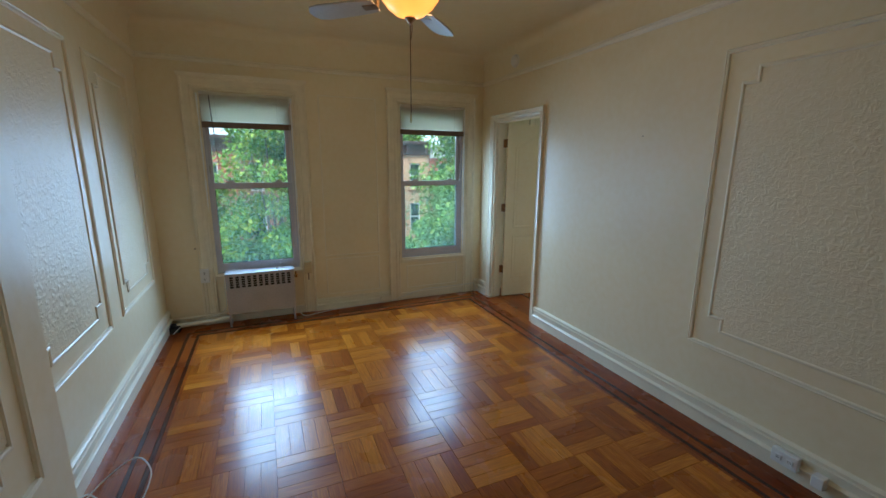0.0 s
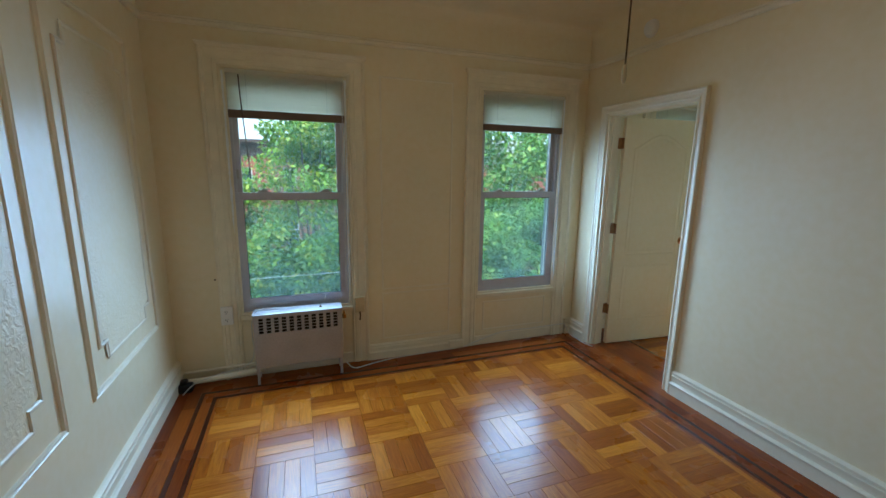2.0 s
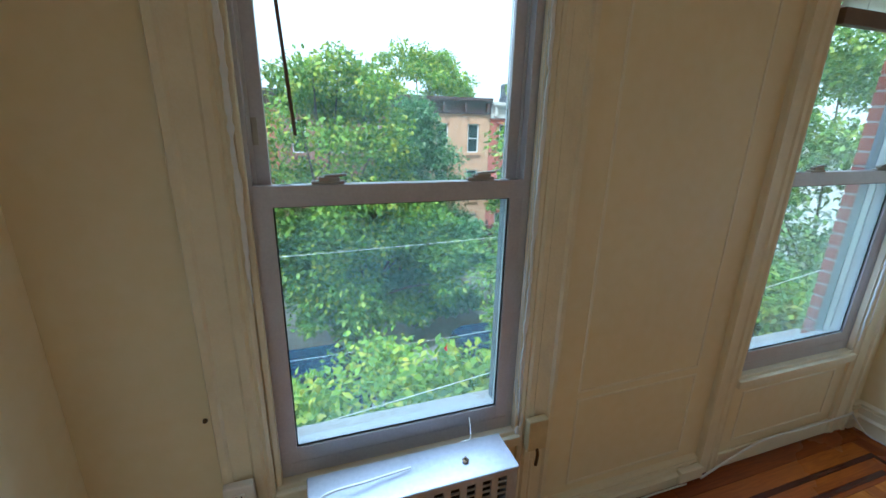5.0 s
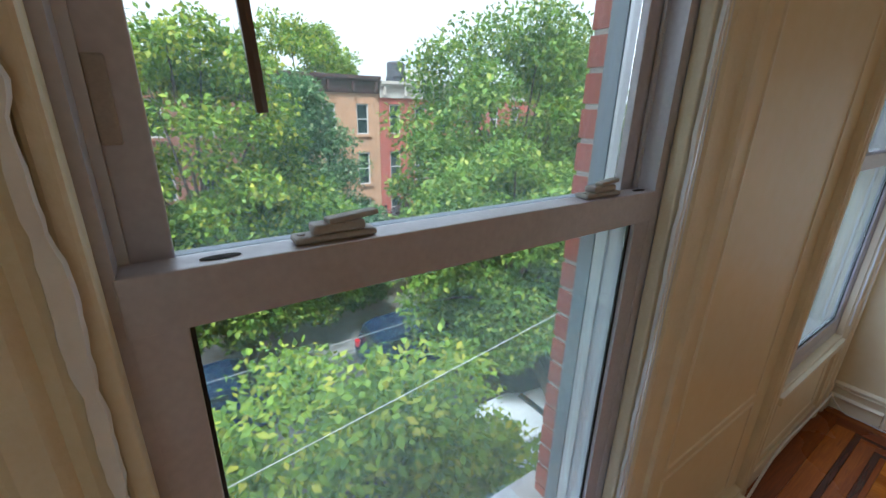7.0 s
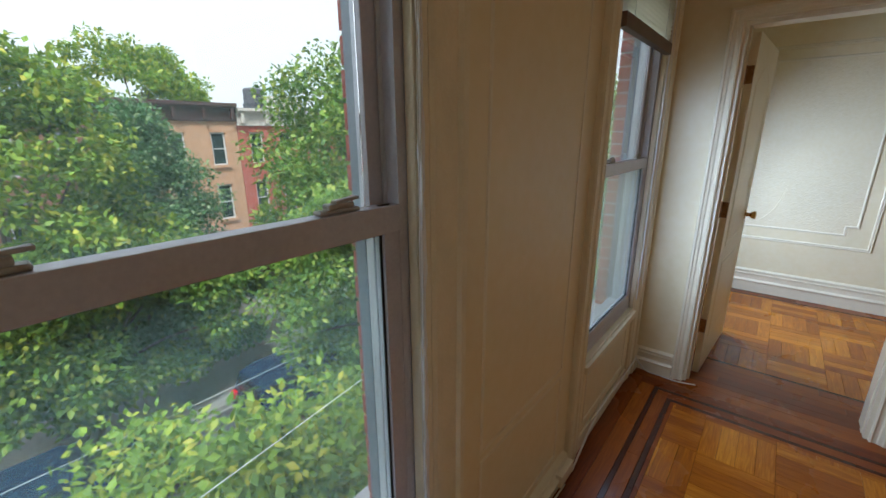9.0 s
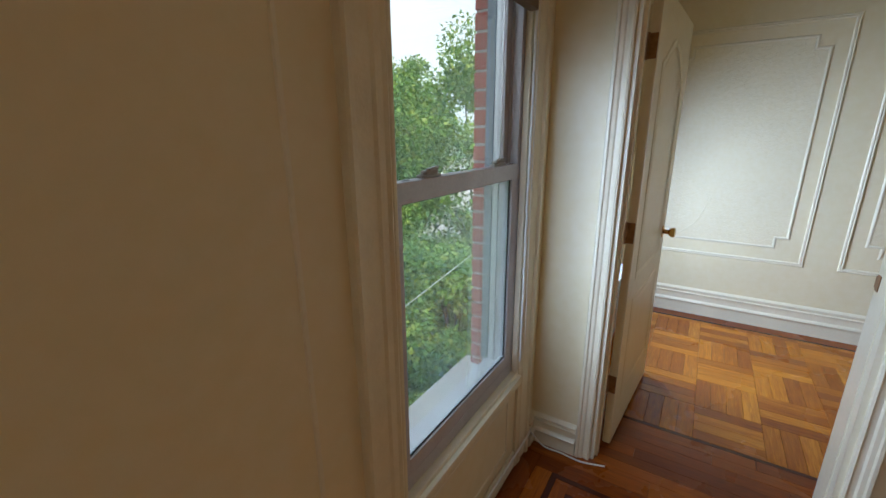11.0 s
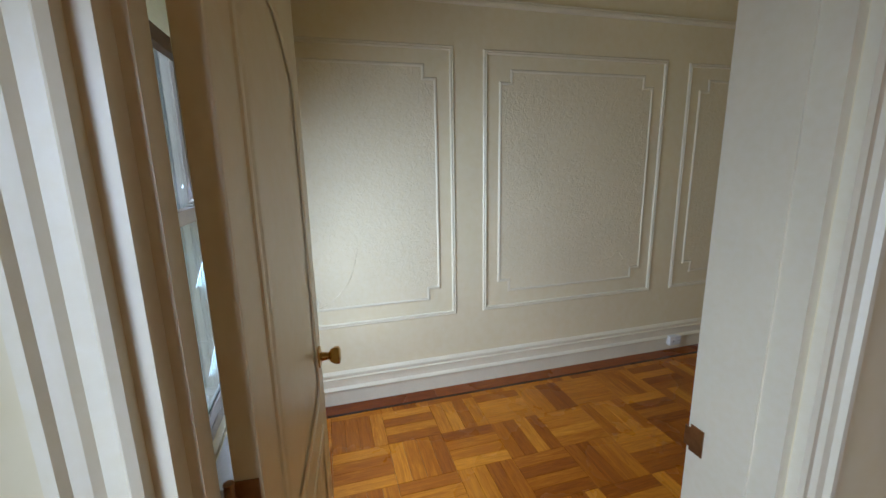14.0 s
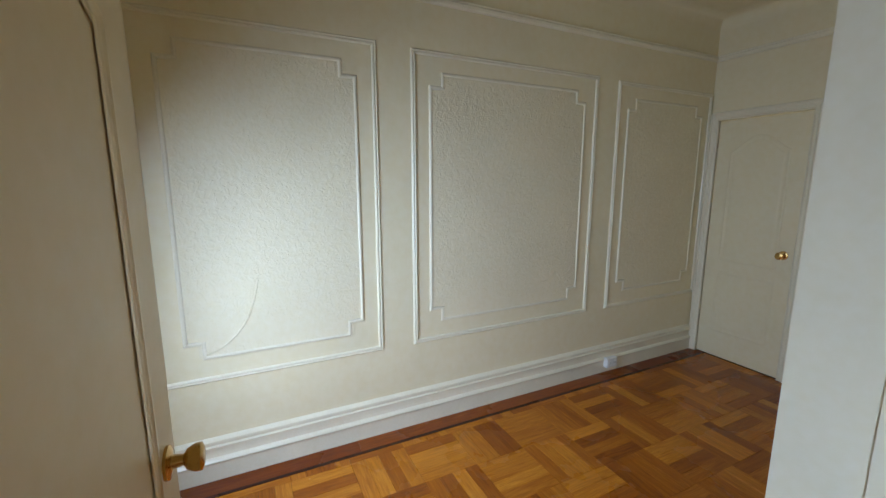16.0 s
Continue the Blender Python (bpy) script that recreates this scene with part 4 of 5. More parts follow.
cord("control_lead", [(1.022, 4.375, 0.445), (1.024, 4.37, 0.42), (1.022, 4.372, 0.375)], 0.006, M_CHAIN, "short dark lead hanging below a control box")
cord("wall_conduit", [(0.066, 4.416, 0.437), (0.066, 4.416, 0.10)], 0.014, M_TRIM, "painted conduit running down the wall", "conduit")
cord("wall_conduit", [(0.115, 4.418, 0.437), (0.118, 4.418, 0.05)], 0.010, M_TRIM, "painted conduit running down the wall", "conduit")
cord("wall_conduit", [(1.03, 4.418, 0.36), (1.03, 4.418, 0.02)], 0.008, M_TRIM, "painted conduit running down the wall", "conduit")
cord("steam_pipe", [(-0.23, 4.36, 0.045), (0.0, 4.36, 0.05), (0.30, 4.36, 0.075)], 0.022, M_TRIM, "cream painted heating pipe along the floor", "pipe")
cord("steam_pipe", [(4.60, 4.36, 0.07), (4.80, 4.36, 0.05), (5.19, 4.36, 0.045)], 0.022, M_TRIM, "cream painted heating pipe along the floor", "pipe")
cord("steam_pipe", [(-0.23, 4.395, 0.10), (0.30, 4.395, 0.115)], 0.010, M_TRIM, "thin cream painted pipe above the floor", "pipe")
solid("valve_block", boxes((-0.26, 4.28, 0.0, -0.17, 4.38, 0.055), (-0.245, 4.30, 0.055, -0.20, 4.345, 0.085), bevel=0.008), M_DARK, "dark floor valve in the corner", "valve")
cord("white_cable", [(0.24, 4.30, 0.34), (0.245, 4.28, 0.47), (0.29, 4.29, 0.56), (0.42, 4.31, 0.555), (0.55, 4.33, 0.545)], 0.0035, M_CABLE, "white cable looped over the radiator cover")
cord("white_cable", [(0.24, 4.30, 0.34), (0.235, 4.31, 0.2), (0.16, 4.33, 0.12), (0.0, 4.31, 0.10), (-0.15, 4.29, 0.06), (-0.22, 4.25, 0.006)], 0.0035, M_CABLE, "white cable falling beside the radiator")
cord("white_cable", [(0.90, 4.34, 0.05), (0.96, 4.30, 0.006), (1.10, 4.33, 0.006), (1.30, 4.375, 0.006), (1.62, 4.39, 0.007), (1.84, 4.385, 0.012)], 0.004, M_CABLE, "white cable lying along the baseboard")
cord("white_cable", [(1.93, 4.39, 0.012), (2.3, 4.405, 0.10), (2.62, 4.40, 0.105), (2.92, 4.395, 0.11), (3.0, 4.40, 0.11)], 0.005, M_CABLE, "white cable clipped along the window wall")
cord("white_cable", [(3.0, 4.40, 0.10), (3.03, 4.34, 0.02), (3.045, 4.26, 0.006), (3.04, 4.16, 0.006), (3.07, 4.06, 0.006)], 0.004, M_CABLE, "white cable on the floor by the door casing")
cord("white_cable", [(-0.24, 2.1, 0.006), (-0.17, 2.22, 0.05), (-0.05, 2.30, 0.09), (0.03, 2.22, 0.05), (0.02, 2.08, 0.006), (-0.02, 1.95, 0.006)], 0.004, M_CABLE, "stiff white cable looping up from the floor")
cord("white_cable", [(-0.24, 1.98, 0.1), (-0.18, 2.08, 0.10), (-0.13, 2.06, 0.02), (-0.16, 1.92, 0.006)], 0.004, M_CABLE, "short loop of white cable by the wall")
cord("blind_cord_tie", [(0.74, 4.40, 0.53), (0.755, 4.36, 0.575), (0.77, 4.41, 0.61)], 0.002, M_CABLE, "thin cord hanging from the window sill")
solid("screw_knob", lathe([(0.009, 0.537), (0.011, 0.543), (0.004, 0.546), (0.004, 0.553)], (0.72, 4.31, 0), "z", 10), M_CHAIN, "small dark screw on the radiator top", "screw")
det = thing("smoke_detector", (EAST, 3.76, 2.60), "round white smoke detector above the picture rail", "smoke detector")
part("base", lathe([(0.062, EAST - 0.0005), (0.062, EAST - 0.012)], (0, 3.76, 2.60), "x", 24), M_WHITE, det)
part("cap", lathe([(0.056, EAST - 0.012), (0.056, EAST - 0.022), (0.048, EAST - 0.034), (0.02, EAST - 0.038)], (0, 3.76, 2.60), "x", 24), M_WHITE, det, smooth=True)
solid("wall_nail", lathe([(0.002, EAST - 0.006), (0.0035, EAST - 0.001)], (0, 2.12, 1.78), "x", 8), M_CHAIN, "small nail in the plaster", "nail")
solid("wall_nail", lathe([(0.005, NORTH - 0.008), (0.007, NORTH - 0.001)], (0.01, 0, 0.77), "y", 8), M_CHAIN, "small nail in the plaster", "nail")


def ceiling_fan(x, y):
    ob = thing("ceiling_fan", (x, y, CEIL), "white ceiling fan with a lit amber glass bowl", "ceiling fan")
    part("canopy", lathe([(0.07, 2.78), (0.07, 2.755), (0.045, 2.73), (0.02, 2.725)], (x, y, 0)), M_FANBLADE, ob, smooth=True)
    part("down_rod", lathe([(0.013, 2.73), (0.013, 2.62)], (x, y, 0), seg=12), M_FANBLADE, ob)
    part("motor_housing", lathe([(0.04, 2.63), (0.10, 2.615), (0.115, 2.59), (0.115, 2.53), (0.09, 2.505), (0.06, 2.50)], (x, y, 0)), M_FANBLADE, ob, smooth=True)
    part("light_fitter", lathe([(0.06, 2.505), (0.06, 2.485), (0.09, 2.475), (0.09, 2.465)], (x, y, 0)), M_CAP, ob, "bronze light fitter", smooth=True)
    prof = [(0.165, 2.468), (0.172, 2.455), (0.165, 2.43), (0.145, 2.39), (0.115, 2.35), (0.075, 2.318), (0.03, 2.303), (0.012, 2.302)]
    part("bowl", lathe(prof, (x, y, 0), seg=40), M_BOWL, ob, "lit amber frosted glass bowl", smooth=True).visible_shadow = False
    part("finial", lathe([(0.026, 2.306), (0.028, 2.298), (0.018, 2.286), (0.008, 2.278), (0.004, 2.272)], (x, y, 0), seg=16), M_CAP, ob, "dark bronze finial", smooth=True)
    part("pull_chain", tube([(x, y, 2.275), (x + 0.001, y, 1.9), (x, y, 1.835)], 0.0022, seg=6), M_CHAIN, ob, "thin dark pull chain")
    part("chain_fob", lathe([(0.003, 1.84), (0.006, 1.83), (0.006, 1.805), (0.003, 1.795)], (x, y, 0), seg=8), M_YELLOWED, ob, "pale pull fob")
    part("pull_chain", tube([(x + 0.008, y, 2.275), (x + 0.010, y, 2.25), (x + 0.006, y, 2.22), (x + 0.002, y, 2.20)], 0.002, seg=6), M_CHAIN, ob)
    for k in range(4):
        a = radians(90 * k + 48)
        turn = pose(x, y, 2.378, 0, 0, math.degrees(a)) @ pose(0, 0, 0, 11, 0, 0)
        bm = bmesh.new()
        out = [(0.19, -0.05), (0.30, -0.062), (0.50, -0.068), (0.555, -0.058), (0.58, -0.02), (0.58, 0.02), (0.555, 0.058), (0.50, 0.068), (0.30, 0.062), (0.19, 0.05)]
        top = [bm.verts.new(turn @ Vector((p, q, 0.004))) for p, q in out]
        low = [bm.verts.new(turn @ Vector((p, q, -0.004))) for p, q in out]
        bm.faces.new(top)
        bm.faces.new(low[::-1])
        for i in range(len(out)):
            j = (i + 1) % len(out)
            bm.faces.new((top[i], top[j], low[j], low[i]))
        bld = part("blade", bm, M_FANBLADE, ob, "white fan blade")
        iron = bmesh.new()
        box(iron, 0.178, -0.02, -0.008, 0.26, 0.02, -0.004)
        box(iron, 0.178, -0.012, -0.004, 0.19, 0.012, 0.135)
        box(iron, 0.08, -0.012, 0.135, 0.19, 0.012, 0.145)
        for v in iron.verts:
            v.co = turn @ v.co
        part("blade_iron", iron, M_CAP, bld)
    return ob


ceiling_fan(1.405, 2.12)

# ---- outside: house front, street, houses opposite, trees ----
GROUND = -7.2
front = solid("house_front", boxes((-6, OUT, GROUND, WIN[0][0] - 0.06, 4.657, 4.6), (WIN[0][1] + 0.015, OUT, WZ0 - 0.1, WIN[1][0] - 0.06, 4.657, 2.45), (WIN[1][1] + 0.015, OUT, WZ0 - 0.1, WIN[2][0] - 0.06, 4.657, 2.45), (WIN[2][1] + 0.015, OUT, WZ0 - 0.1, 12, 4.657, 2.45), (WIN[0][0] - 0.06, OUT, 2.25, 12, 4.657, 4.6), (WIN[0][0] - 0.06, OUT, GROUND, 12, 4.657, WZ0 - 0.1)), M_MORTAR, "red brick house front around the windows", "house front", "structure")
BRICKS = {}


def brick_mesh(w, h):
    key = (round(w, 3), round(h, 3))
    if key not in BRICKS:
        BRICKS[key] = mesh_of("brick", boxes((0, 0, 0, w, 0.072, h)), M_BRICK)
    return BRICKS[key]


for x0, x1 in WIN:
    for i in range(30):
        z = WZ0 - 0.06 + i * 0.068
        wide = 0.20 if i % 2 else 0.10
        ob = new("brick", brick_mesh(wide, 0.057))
        ob.parent = front
        ob.location = (x1 + 0.008 + random.uniform(0, 0.003), 4.588, z)
        ob = new("brick", brick_mesh(wide, 0.057))
        ob.parent = front
        ob.location = (x0 - 0.05 - wide + random.uniform(0, 0.003), 4.588, z)

bm = boxes((-600, -600, GROUND - 0.3, 600, 900, GROUND))
solid("ground", bm, M_PAVE, "grey city ground reaching far off", "ground", "structure")
solid("road", boxes((-200, 8.7, GROUND, 200, 16.6, GROUND + 0.004)), M_ASPHALT, "dark asphalt street", "road", "structure")
solid("pavement", boxes((-200, 4.66, GROUND, 200, 8.6, GROUND + 0.15), bevel=0.02), M_PAVE, "concrete pavement with kerb", "pavement", "structure")
solid("pavement_2", boxes((-200, 16.7, GROUND, 200, 26.9, GROUND + 0.15), bevel=0.02), M_PAVE, "concrete pavement with kerb", "pavement", "structure")

FY = 27.0


def row_house(x0, width, wall_mat, cornice_mat, top, cols, label, shades):
    ob = thing("row_house", (x0, FY, GROUND), label, "house", "row houses across the street")
    n = len(cols)
    hw = 0.36
    rows = [(-0.12, 1.55), (-3.02, -1.15), (-5.4, -3.9)]
    bm = bmesh.new()
    xs = [x0] + [v for c in cols for v in (c - hw, c + hw)] + [x0 + width]
    for i in range(0, len(xs), 2):
        box(bm, xs[i], FY, GROUND, xs[i + 1], FY + 0.3, top)
    for c in cols:
        edge = GROUND
        for a, b in sorted(rows):
            box(bm, c - hw, FY, edge, c + hw, FY + 0.3, a)
            edge = b
        box(bm, c - hw, FY, edge, c + hw, FY + 0.3, top)
    part("wall", bm, wall_mat, ob)
    part("roof", boxes((x0, FY + 0.3, top - 0.6, x0 + width, FY + 13, top - 0.25)), M_ROOF, ob, "flat silver roof")
    part("side_wall", boxes((x0, FY + 0.3, GROUND, x0 + width, FY + 13, top - 0.61)), wall_mat, ob)
    bm = boxes((x0, FY - 0.35, top - 0.10, x0 + width, FY + 0.3, top + 0.06), (x0, FY - 0.10, top - 0.85, x0 + width, FY - 0.001, top - 0.22), (x0, FY - 0.26, top - 0.22, x0 + width, FY - 0.001, top - 0.10))
    cor = part("cornice", bm, cornice_mat, ob, "heavy bracketed cornice")
    for k in range(5):
        cx = x0 + 0.25 + (width - 0.5) * k / 4
        part("bracket", boxes((cx - 0.08, FY - 0.30, top - 0.75, cx + 0.08, FY - 0.101, top - 0.23), bevel=0.02), cornice_mat, cor)
    for c in cols:
        for i, (a, b) in enumerate(rows):
            w = part("window", boxes((c - hw, FY + 0.05, a, c - hw + 0.07, FY + 0.16, b), (c + hw - 0.07, FY + 0.05, a, c + hw, FY + 0.16, b), (c - hw + 0.07, FY + 0.05, b - 0.08, c + hw - 0.07, FY + 0.16, b), (c - hw + 0.07, FY + 0.05, a, c + hw - 0.07, FY + 0.16, a + 0.07), (c - hw + 0.07, FY + 0.06, (a + b) / 2 - 0.03, c + hw - 0.07, FY + 0.15, (a + b) / 2 + 0.03)), shades, ob, "sash window frame")
            part("pane", boxes((c - hw + 0.06, FY + 0.10, a + 0.05, c + hw - 0.06, FY + 0.12, b - 0.05)), M_WINDARK, w, "dark reflecting pane")
            part("sill", boxes((c - hw - 0.1, FY - 0.09, a - 0.14, c + hw + 0.1, FY + 0.04, a)), wall_mat, w)
            part("lintel", boxes((c - hw - 0.08, FY - 0.04, b, c + hw + 0.08, FY + 0.04, b + 0.16)), wall_mat, w)
    part("stoop", boxes((x0 + 0.5, FY - 2.2, GROUND + 0.15, x0 + 1.9, FY - 0.001, GROUND + 0.9), (x0 + 0.5, FY - 1.4, GROUND + 0.9, x0 + 1.9, FY - 0.001, GROUND + 1.5)), M_BROWNSTONE, ob, "brownstone entrance steps")
    return ob


spec = [(-18.8, M_BROWNSTONE, M_CORNICE, 2.7), (-12.8, M_REDFRONT, M_CORNICE, 2.9), (-6.8, M_REDFRONT, M_CORNICE, 3.0), (-0.8, M_BROWNSTONE, M_CORNICE, 2.9), (5.22, M_TAN, M_CORNICE, 2.95), (11.25, M_REDFRONT, M_CORNICE2, 2.75), (17.28, M_REDFRONT, M_CORNICE2, 2.8), (23.3, M_BROWNSTONE, M_CORNICE, 3.0), (29.3, M_TAN, M_CORNICE, 2.9)]
for x0, wm, cm, top in spec:
    nm = {M_TAN.name: "tan brick", M_REDFRONT.name: "red brick", M_BROWNSTONE.name: "brownstone"}[wm.name]
    row_house(x0, 6.01, wm, cm, top, [x0 + 1.05, x0 + 3.0, x0 + 4.96] if wm != M_REDFRONT else [x0 + 1.0, x0 + 2.75, x0 + 4.7], nm + " row house with a bracketed cornice", M_WINFRAME)
solid("roof_bulkhead", boxes((15.6, 31, 2.4, 17.9, 34, 3.9)), M_CORNICE2, "pale stuccoed roof bulkhead", "bulkhead")
tank = thing("water_tank", (14.2, 30.5, 2.4), "dark squat rooftop tank", "water tank")
part("tank", lathe([(0.6, 3.3), (0.6, 4.1), (0.5, 4.2), (0.1, 4.25)], (14.2, 30.5, 0)), M_TANK, tank, smooth=True)
part("tank_base", boxes((13.7, 30.0, 2.4, 14.7, 31.0, 3.3)), M_TANK, tank)
solid("far_tower", boxes((80.5, 143, GROUND, 86.8, 149, 18.6)), M_TOWER, "pale glass tower far off", "tower")


def cable(a, b, sag, label):
    pts = [Vector(a).lerp(Vector(b), k / 6) - Vector((0, 0, sag * 4 * (k / 6) * (1 - k / 6))) for k in range(7)]
    solid("street_cable", tube(pts, 0.0055, seg=5), M_CABLE, label, "cable")


cable((-14, 12, -0.9), (24, 12, 0.2), 0.7, "thin pale overhead wire along the street")
cable((-10, 12, -3.2), (16, 12, -3.0), 0.5, "thin pale overhead wire along the street")
cable((-8, 7.0, -2.3), (14, 7.4, 0.2), 0.15, "thin pale overhead wire along the street")


def car(x, y, turn, paint, label, tall):
    """A parked car, nose along +x."""
    ob = thing("parked_car", (0, 0, 0), label, "car", "parked cars")
    h = 1.72 if tall else 1.45
    prof = [(-2.2, 0.35), (-2.25, 0.75), (-2.15, 1.0), (-1.95, h - 0.12), (-1.6, h), (0.3, h), (1.0, 1.02), (2.0, 0.9), (2.25, 0.7), (2.25, 0.35)]
    if not tall:
        prof = [(-2.2, 0.3), (-2.25, 0.7), (-2.1, 0.95), (-1.5, 1.05), (-0.9, h), (0.2, h), (1.0, 1.0), (2.0, 0.85), (2.25, 0.65), (2.25, 0.3)]
    bm = bmesh.new()
    rings = []
    for s in (-0.90, -0.86, -0.70, 0.70, 0.86, 0.90):
        rings.append([bm.verts.new((p, s if z < 1.05 else s * 0.84, 0.35 + (z - 0.35) * (0.97 if abs(s) > 0.88 else 1))) for p, z in prof])
    for a, b in zip(rings, rings[1:]):
        for i in range(len(prof)):
            j = (i + 1) % len(prof)
            bm.faces.new((a[i], a[j], b[j], b[i]))
    bm.faces.new(rings[0])
    bm.faces.new(rings[-1])
    part("body", bm, paint, ob, smooth=True)
    for s in (-1, 1):
        y0 = s * 0.775
        for a, b in ((-1.75, -0.85), (-0.78, 0.05), (0.12, 0.55)):
            part("side_window", boxes((a, y0 - 0.03, 1.1, b, y0 + 0.03, h - 0.12), bevel=0.01), M_CARGLASS, ob, "dark side window")
        part("tail_light", boxes((-2.27, s * 0.72 - 0.11, 0.82, -2.10, s * 0.72 + 0.11, 1.05), bevel=0.02), M_TAIL, ob, "red tail light")
        part("headlight", boxes((2.1, s * 0.68 - 0.14, 0.62, 2.27, s * 0.68 + 0.14, 0.78), bevel=0.02), M_RIM, ob)
        for wx in (-1.35, 1.4):
            wheel = part("wheel", lathe([(0.33, s * 0.70), (0.34, s * 0.74), (0.34, s * 0.89), (0.32, s * 0.915)], (wx, 0, 0.34), "y", 20), M_TYRE, ob, "black tyre")
            part("rim", lathe([(0.21, s * 0.90), (0.20, s * 0.925), (0.05, s * 0.92)], (wx, 0, 0.34), "y", 14), M_RIM, wheel)
    part("rear_window", boxes((-2.10, -0.6, 1.1, -2.02, 0.6, h - 0.2), bevel=0.01), M_CARGLASS, ob)
    part("windscreen", boxes((0.55, -0.62, 1.12, 0.72, 0.62, h - 0.15), bevel=0.02), M_CARGLASS, ob)
    ob.matrix_world = pose(x, y, GROUND + 0.004, 0, 0, turn)
    return ob


car(7.0, 15.1, 0, M_CARBLUE, "dark blue sport utility car parked at the kerb", True)
car(0.6, 15.1, 0, M_CARBLUE, "dark blue car parked at the kerb", True)
car(6.7, 9.9, 0, M_CARWHITE, "white sedan parked under the trees", False)
car(13.5, 9.9, 0, M_CARWHITE, "white sedan parked at the near kerb", False)


def tree(x, y, centre, radii, leaf, count, mat, label, seed, clumps=70, cone=False):
    rng = np.random.default_rng(seed)
    ob = thing("street_tree", (x, y, GROUND), label, "tree", "street trees")
    base, c = Vector((x, y, GROUND)), Vector(centre)
    fork = base.lerp(Vector((c.x, c.y, c.z - radii[2] * 0.55)), 1.0)
    part("trunk", tube([base, base.lerp(fork, 0.5) + Vector((0.08, 0.05, 0)), fork], 0.20, seg=10, r2=0.12), M_BARK, ob, smooth=True)
    d = rng.normal(size=(clumps, 3))
    d /= np.linalg.norm(d, axis=1)[:, None]
    rad = rng.uniform(0.35, 1.0, clumps) ** 0.5
    pts = d * rad[:, None]
    if cone:
        s = 0.55 - 0.45 * pts[:, 2]
        pts[:, 0] *= s * 1.3
        pts[:, 1] *= s * 1.3
    pts = pts * np.array(radii) + np.array(centre)
    limbs = bmesh.new()
    for p in pts[:: max(1, clumps // 22)]:
        mid = fork.lerp(Vector(p), 0.5) + Vector((0, 0, 0.25))
        tube([fork, mid, Vector(p)], 0.06, seg=5, bm=limbs, r2=0.012)
    part("limbs", limbs, M_BARK, ob, smooth=True)
    which = rng.integers(0, clumps, count)
    size = rng.uniform(0.16, 0.30, clumps) * float(np.mean(radii))
    off = rng.normal(size=(count, 3))
    off /= np.linalg.norm(off, axis=1)[:, None]
    off *= (rng.uniform(0, 1, count) ** 0.45)[:, None]
    off[:, 2] *= 0.7
    pos = pts[which] + off * size[which][:, None]
    ax = rng.normal(size=(count, 3)) + off * 0.8 + np.array([0, 0, -0.35])
    ax /= np.linalg.norm(ax, axis=1)[:, None]
    up = np.array([0, 0, 1.0]) + rng.normal(scale=0.45, size=(count, 3))
    side = np.cross(ax, up)
    side /= np.linalg.norm(side, axis=1)[:, None] + 1e-6
    nrm = np.cross(side, ax)
    ln = (leaf * rng.uniform(0.65, 1.25, count))[:, None]
    v = np.empty((count, 4, 3))
    v[:, 0] = pos
    v[:, 1] = pos + ax * ln * 0.45 + side * ln * 0.28 + nrm * ln * 0.08
    v[:, 2] = pos + ax * ln
    v[:, 3] = pos + ax * ln * 0.45 - side * ln * 0.28 + nrm * ln * 0.08
    v -= np.array(base)
    me = bpy.data.meshes.new("crown")
    me.vertices.add(count * 4)
    me.vertices.foreach_set("co", v.ravel())
    i = np.arange(count) * 4
    tri = np.stack([i, i + 1, i + 2, i, i + 2, i + 3], axis=1).ravel()
    me.loops.add(count * 6)
    me.loops.foreach_set("vertex_index", tri.astype(np.int32))
    me.polygons.add(count * 2)
    me.polygons.foreach_set("loop_start", (np.arange(count * 2) * 3).astype(np.int32))
    me.update(calc_edges=True)
    me.validate()
    me.materials.append(mat)
    crown = new("crown", me)
    crown.parent = ob
    ORIGIN[crown.name] = base
    return ob


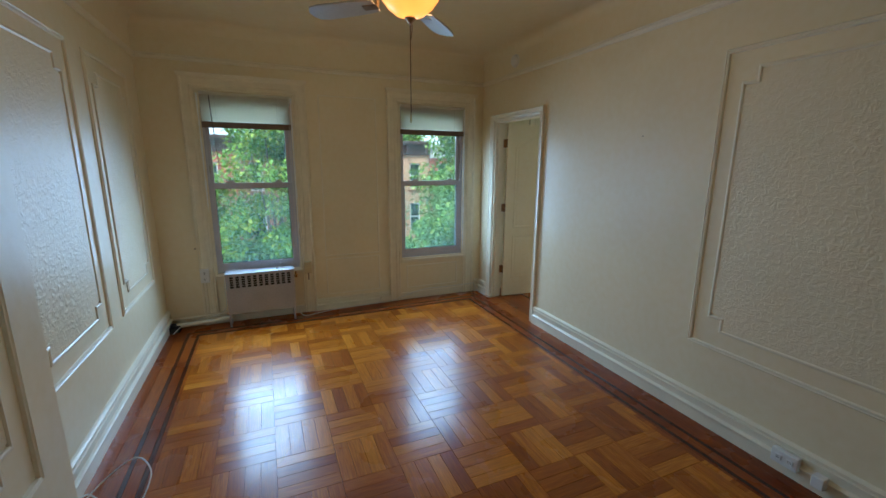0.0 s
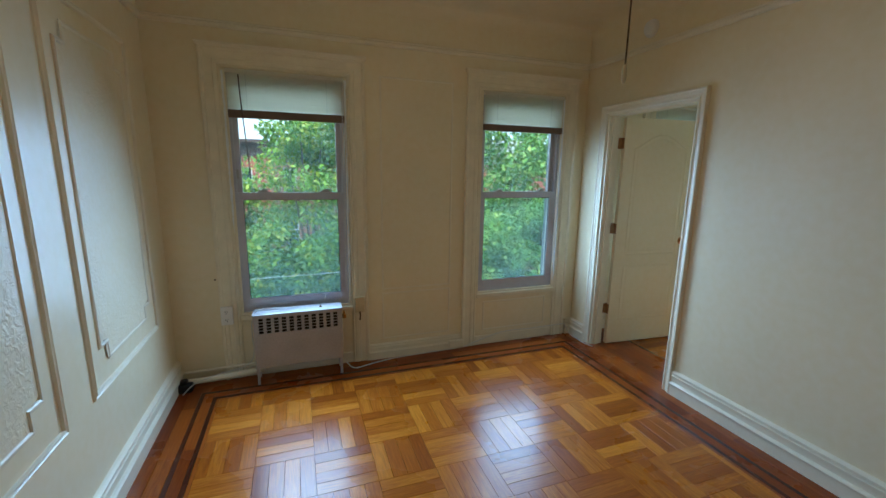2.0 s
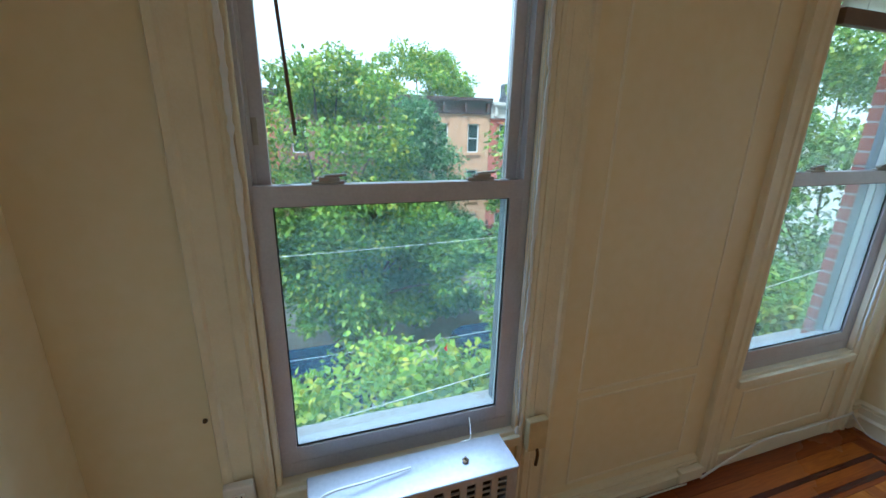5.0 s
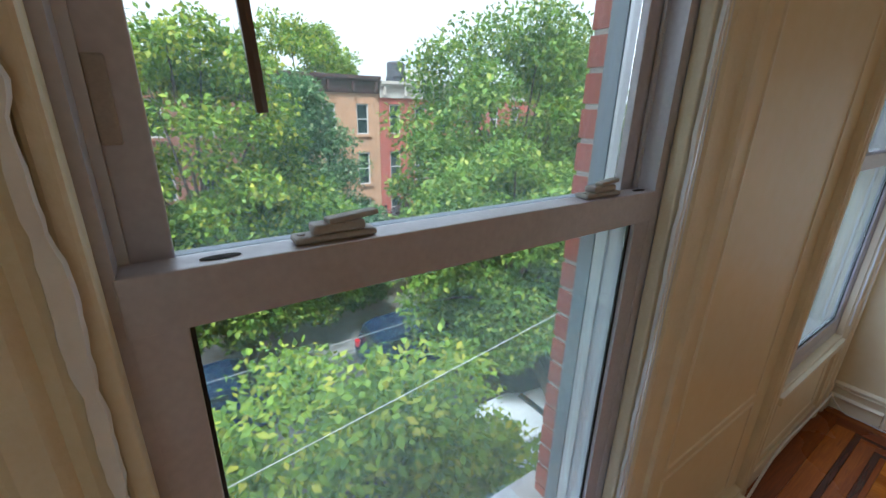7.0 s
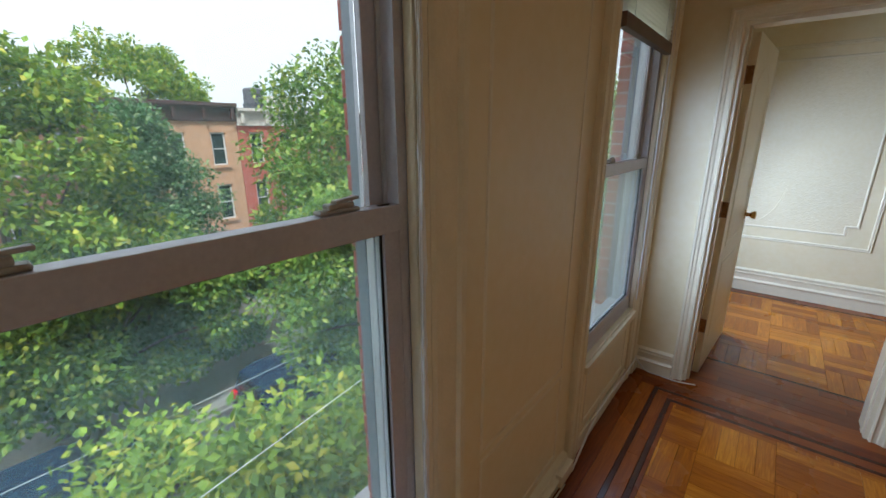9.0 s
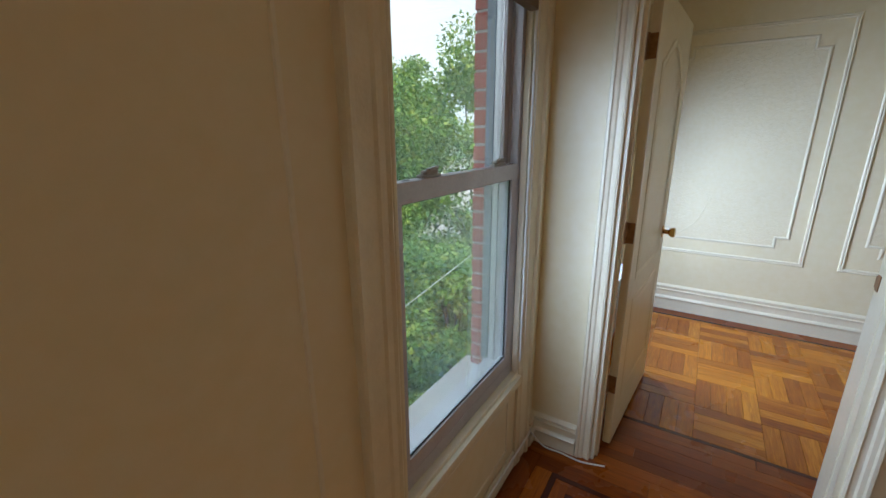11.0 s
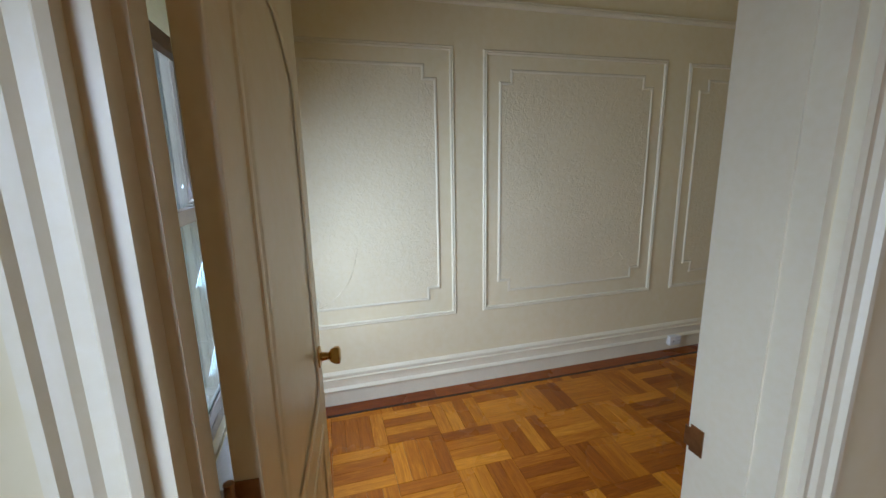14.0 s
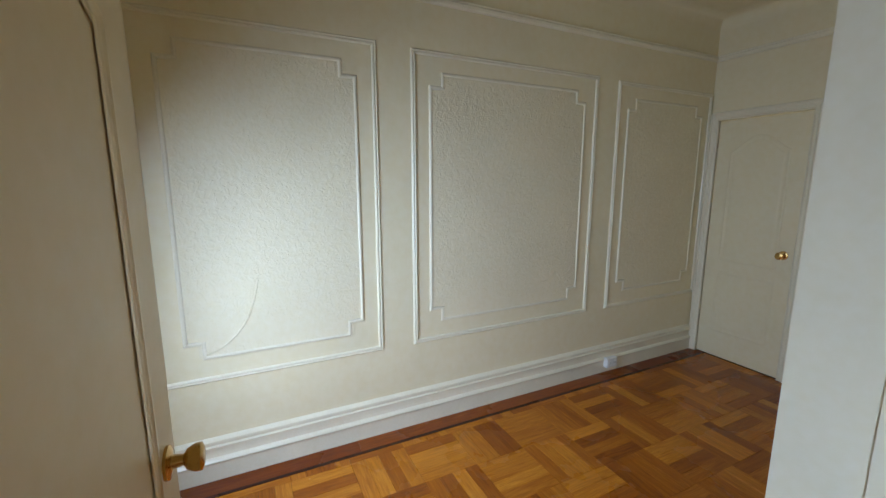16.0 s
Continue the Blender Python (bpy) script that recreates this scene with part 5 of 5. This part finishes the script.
tree(1.6, 8.2, (1.6, 8.5, -4.2), (3.1, 2.4, 2.8), 0.15, 32000, M_LEAF_A, "young lime-green street tree in front of the house", 1, 90)
tree(7.9, 8.6, (7.6, 11.5, -2.2), (3.2, 2.4, 2.9), 0.15, 42000, M_LEAF_B, "leafy green street tree by the near kerb", 2, 110)
tree(10.2, 8.4, (10.4, 9.2, -3.9), (3.0, 1.9, 2.7), 0.15, 34000, M_LEAF_B, "leafy green street tree by the near kerb", 15, 90)
tree(11.5, 15.5, (11.3, 15.5, 0.2), (4.7, 3.4, 4.6), 0.2, 42000, M_LEAF_B, "tall green street tree", 3, 110)
tree(1.2, 18.9, (1.0, 18.0, -0.6), (3.0, 2.8, 4.2), 0.2, 26000, M_LEAF_A, "tall light green street tree across the street", 4, 90)
tree(4.6, 21.5, (5.1, 21.5, -1.5), (3.2, 2.8, 4.6), 0.18, 40000, M_LEAF_C, "dense dark green street tree across the street", 5, 110, True)
tree(11.0, 42.0, (11.0, 42, 3.8), (5.4, 4, 4.2), 0.4, 14000, M_LEAF_A, "bright green tree behind the houses", 6, 70)
tree(-4.6, 18.9, (-4.4, 18.6, -0.6), (3.2, 3, 4.2), 0.2, 24000, M_LEAF_B, "tall green street tree across the street", 7, 90)
tree(4.6, 19.3, (3.6, 18.8, -4.2), (4.6, 1.8, 2.3), 0.22, 24000, M_LEAF_C, "low dark green street tree across the street", 8, 60)
tree(9.6, 20.2, (9.6, 20.2, -4.3), (1.6, 1.5, 1.6), 0.18, 8000, M_LEAF_D, "small purple-leaved tree across the street", 9, 50)
tree(16.5, 11.0, (15.6, 11.4, -0.6), (4.0, 3.2, 5.4), 0.18, 40000, M_LEAF_B, "leafy green street tree by the near kerb", 10, 100)
tree(19.5, 19.5, (19.5, 19.5, 0.8), (4.4, 3.8, 5.6), 0.22, 32000, M_LEAF_B, "tall green street tree across the street", 11, 90)
tree(26.5, 12.0, (26.5, 12.0, -1.0), (4.5, 3.6, 5.0), 0.22, 18000, M_LEAF_B, "tall green street tree down the street", 12, 80)
tree(-9.5, 11.0, (-9.5, 11.0, -2.0), (3.6, 3, 4.4), 0.22, 14000, M_LEAF_B, "leafy green street tree by the near kerb", 13, 80)
tree(1.4, 17.3, (2.2, 17.4, -3.4), (4.2, 1.7, 2.7), 0.21, 26000, M_LEAF_B, "spreading green street tree across the street", 14, 90)
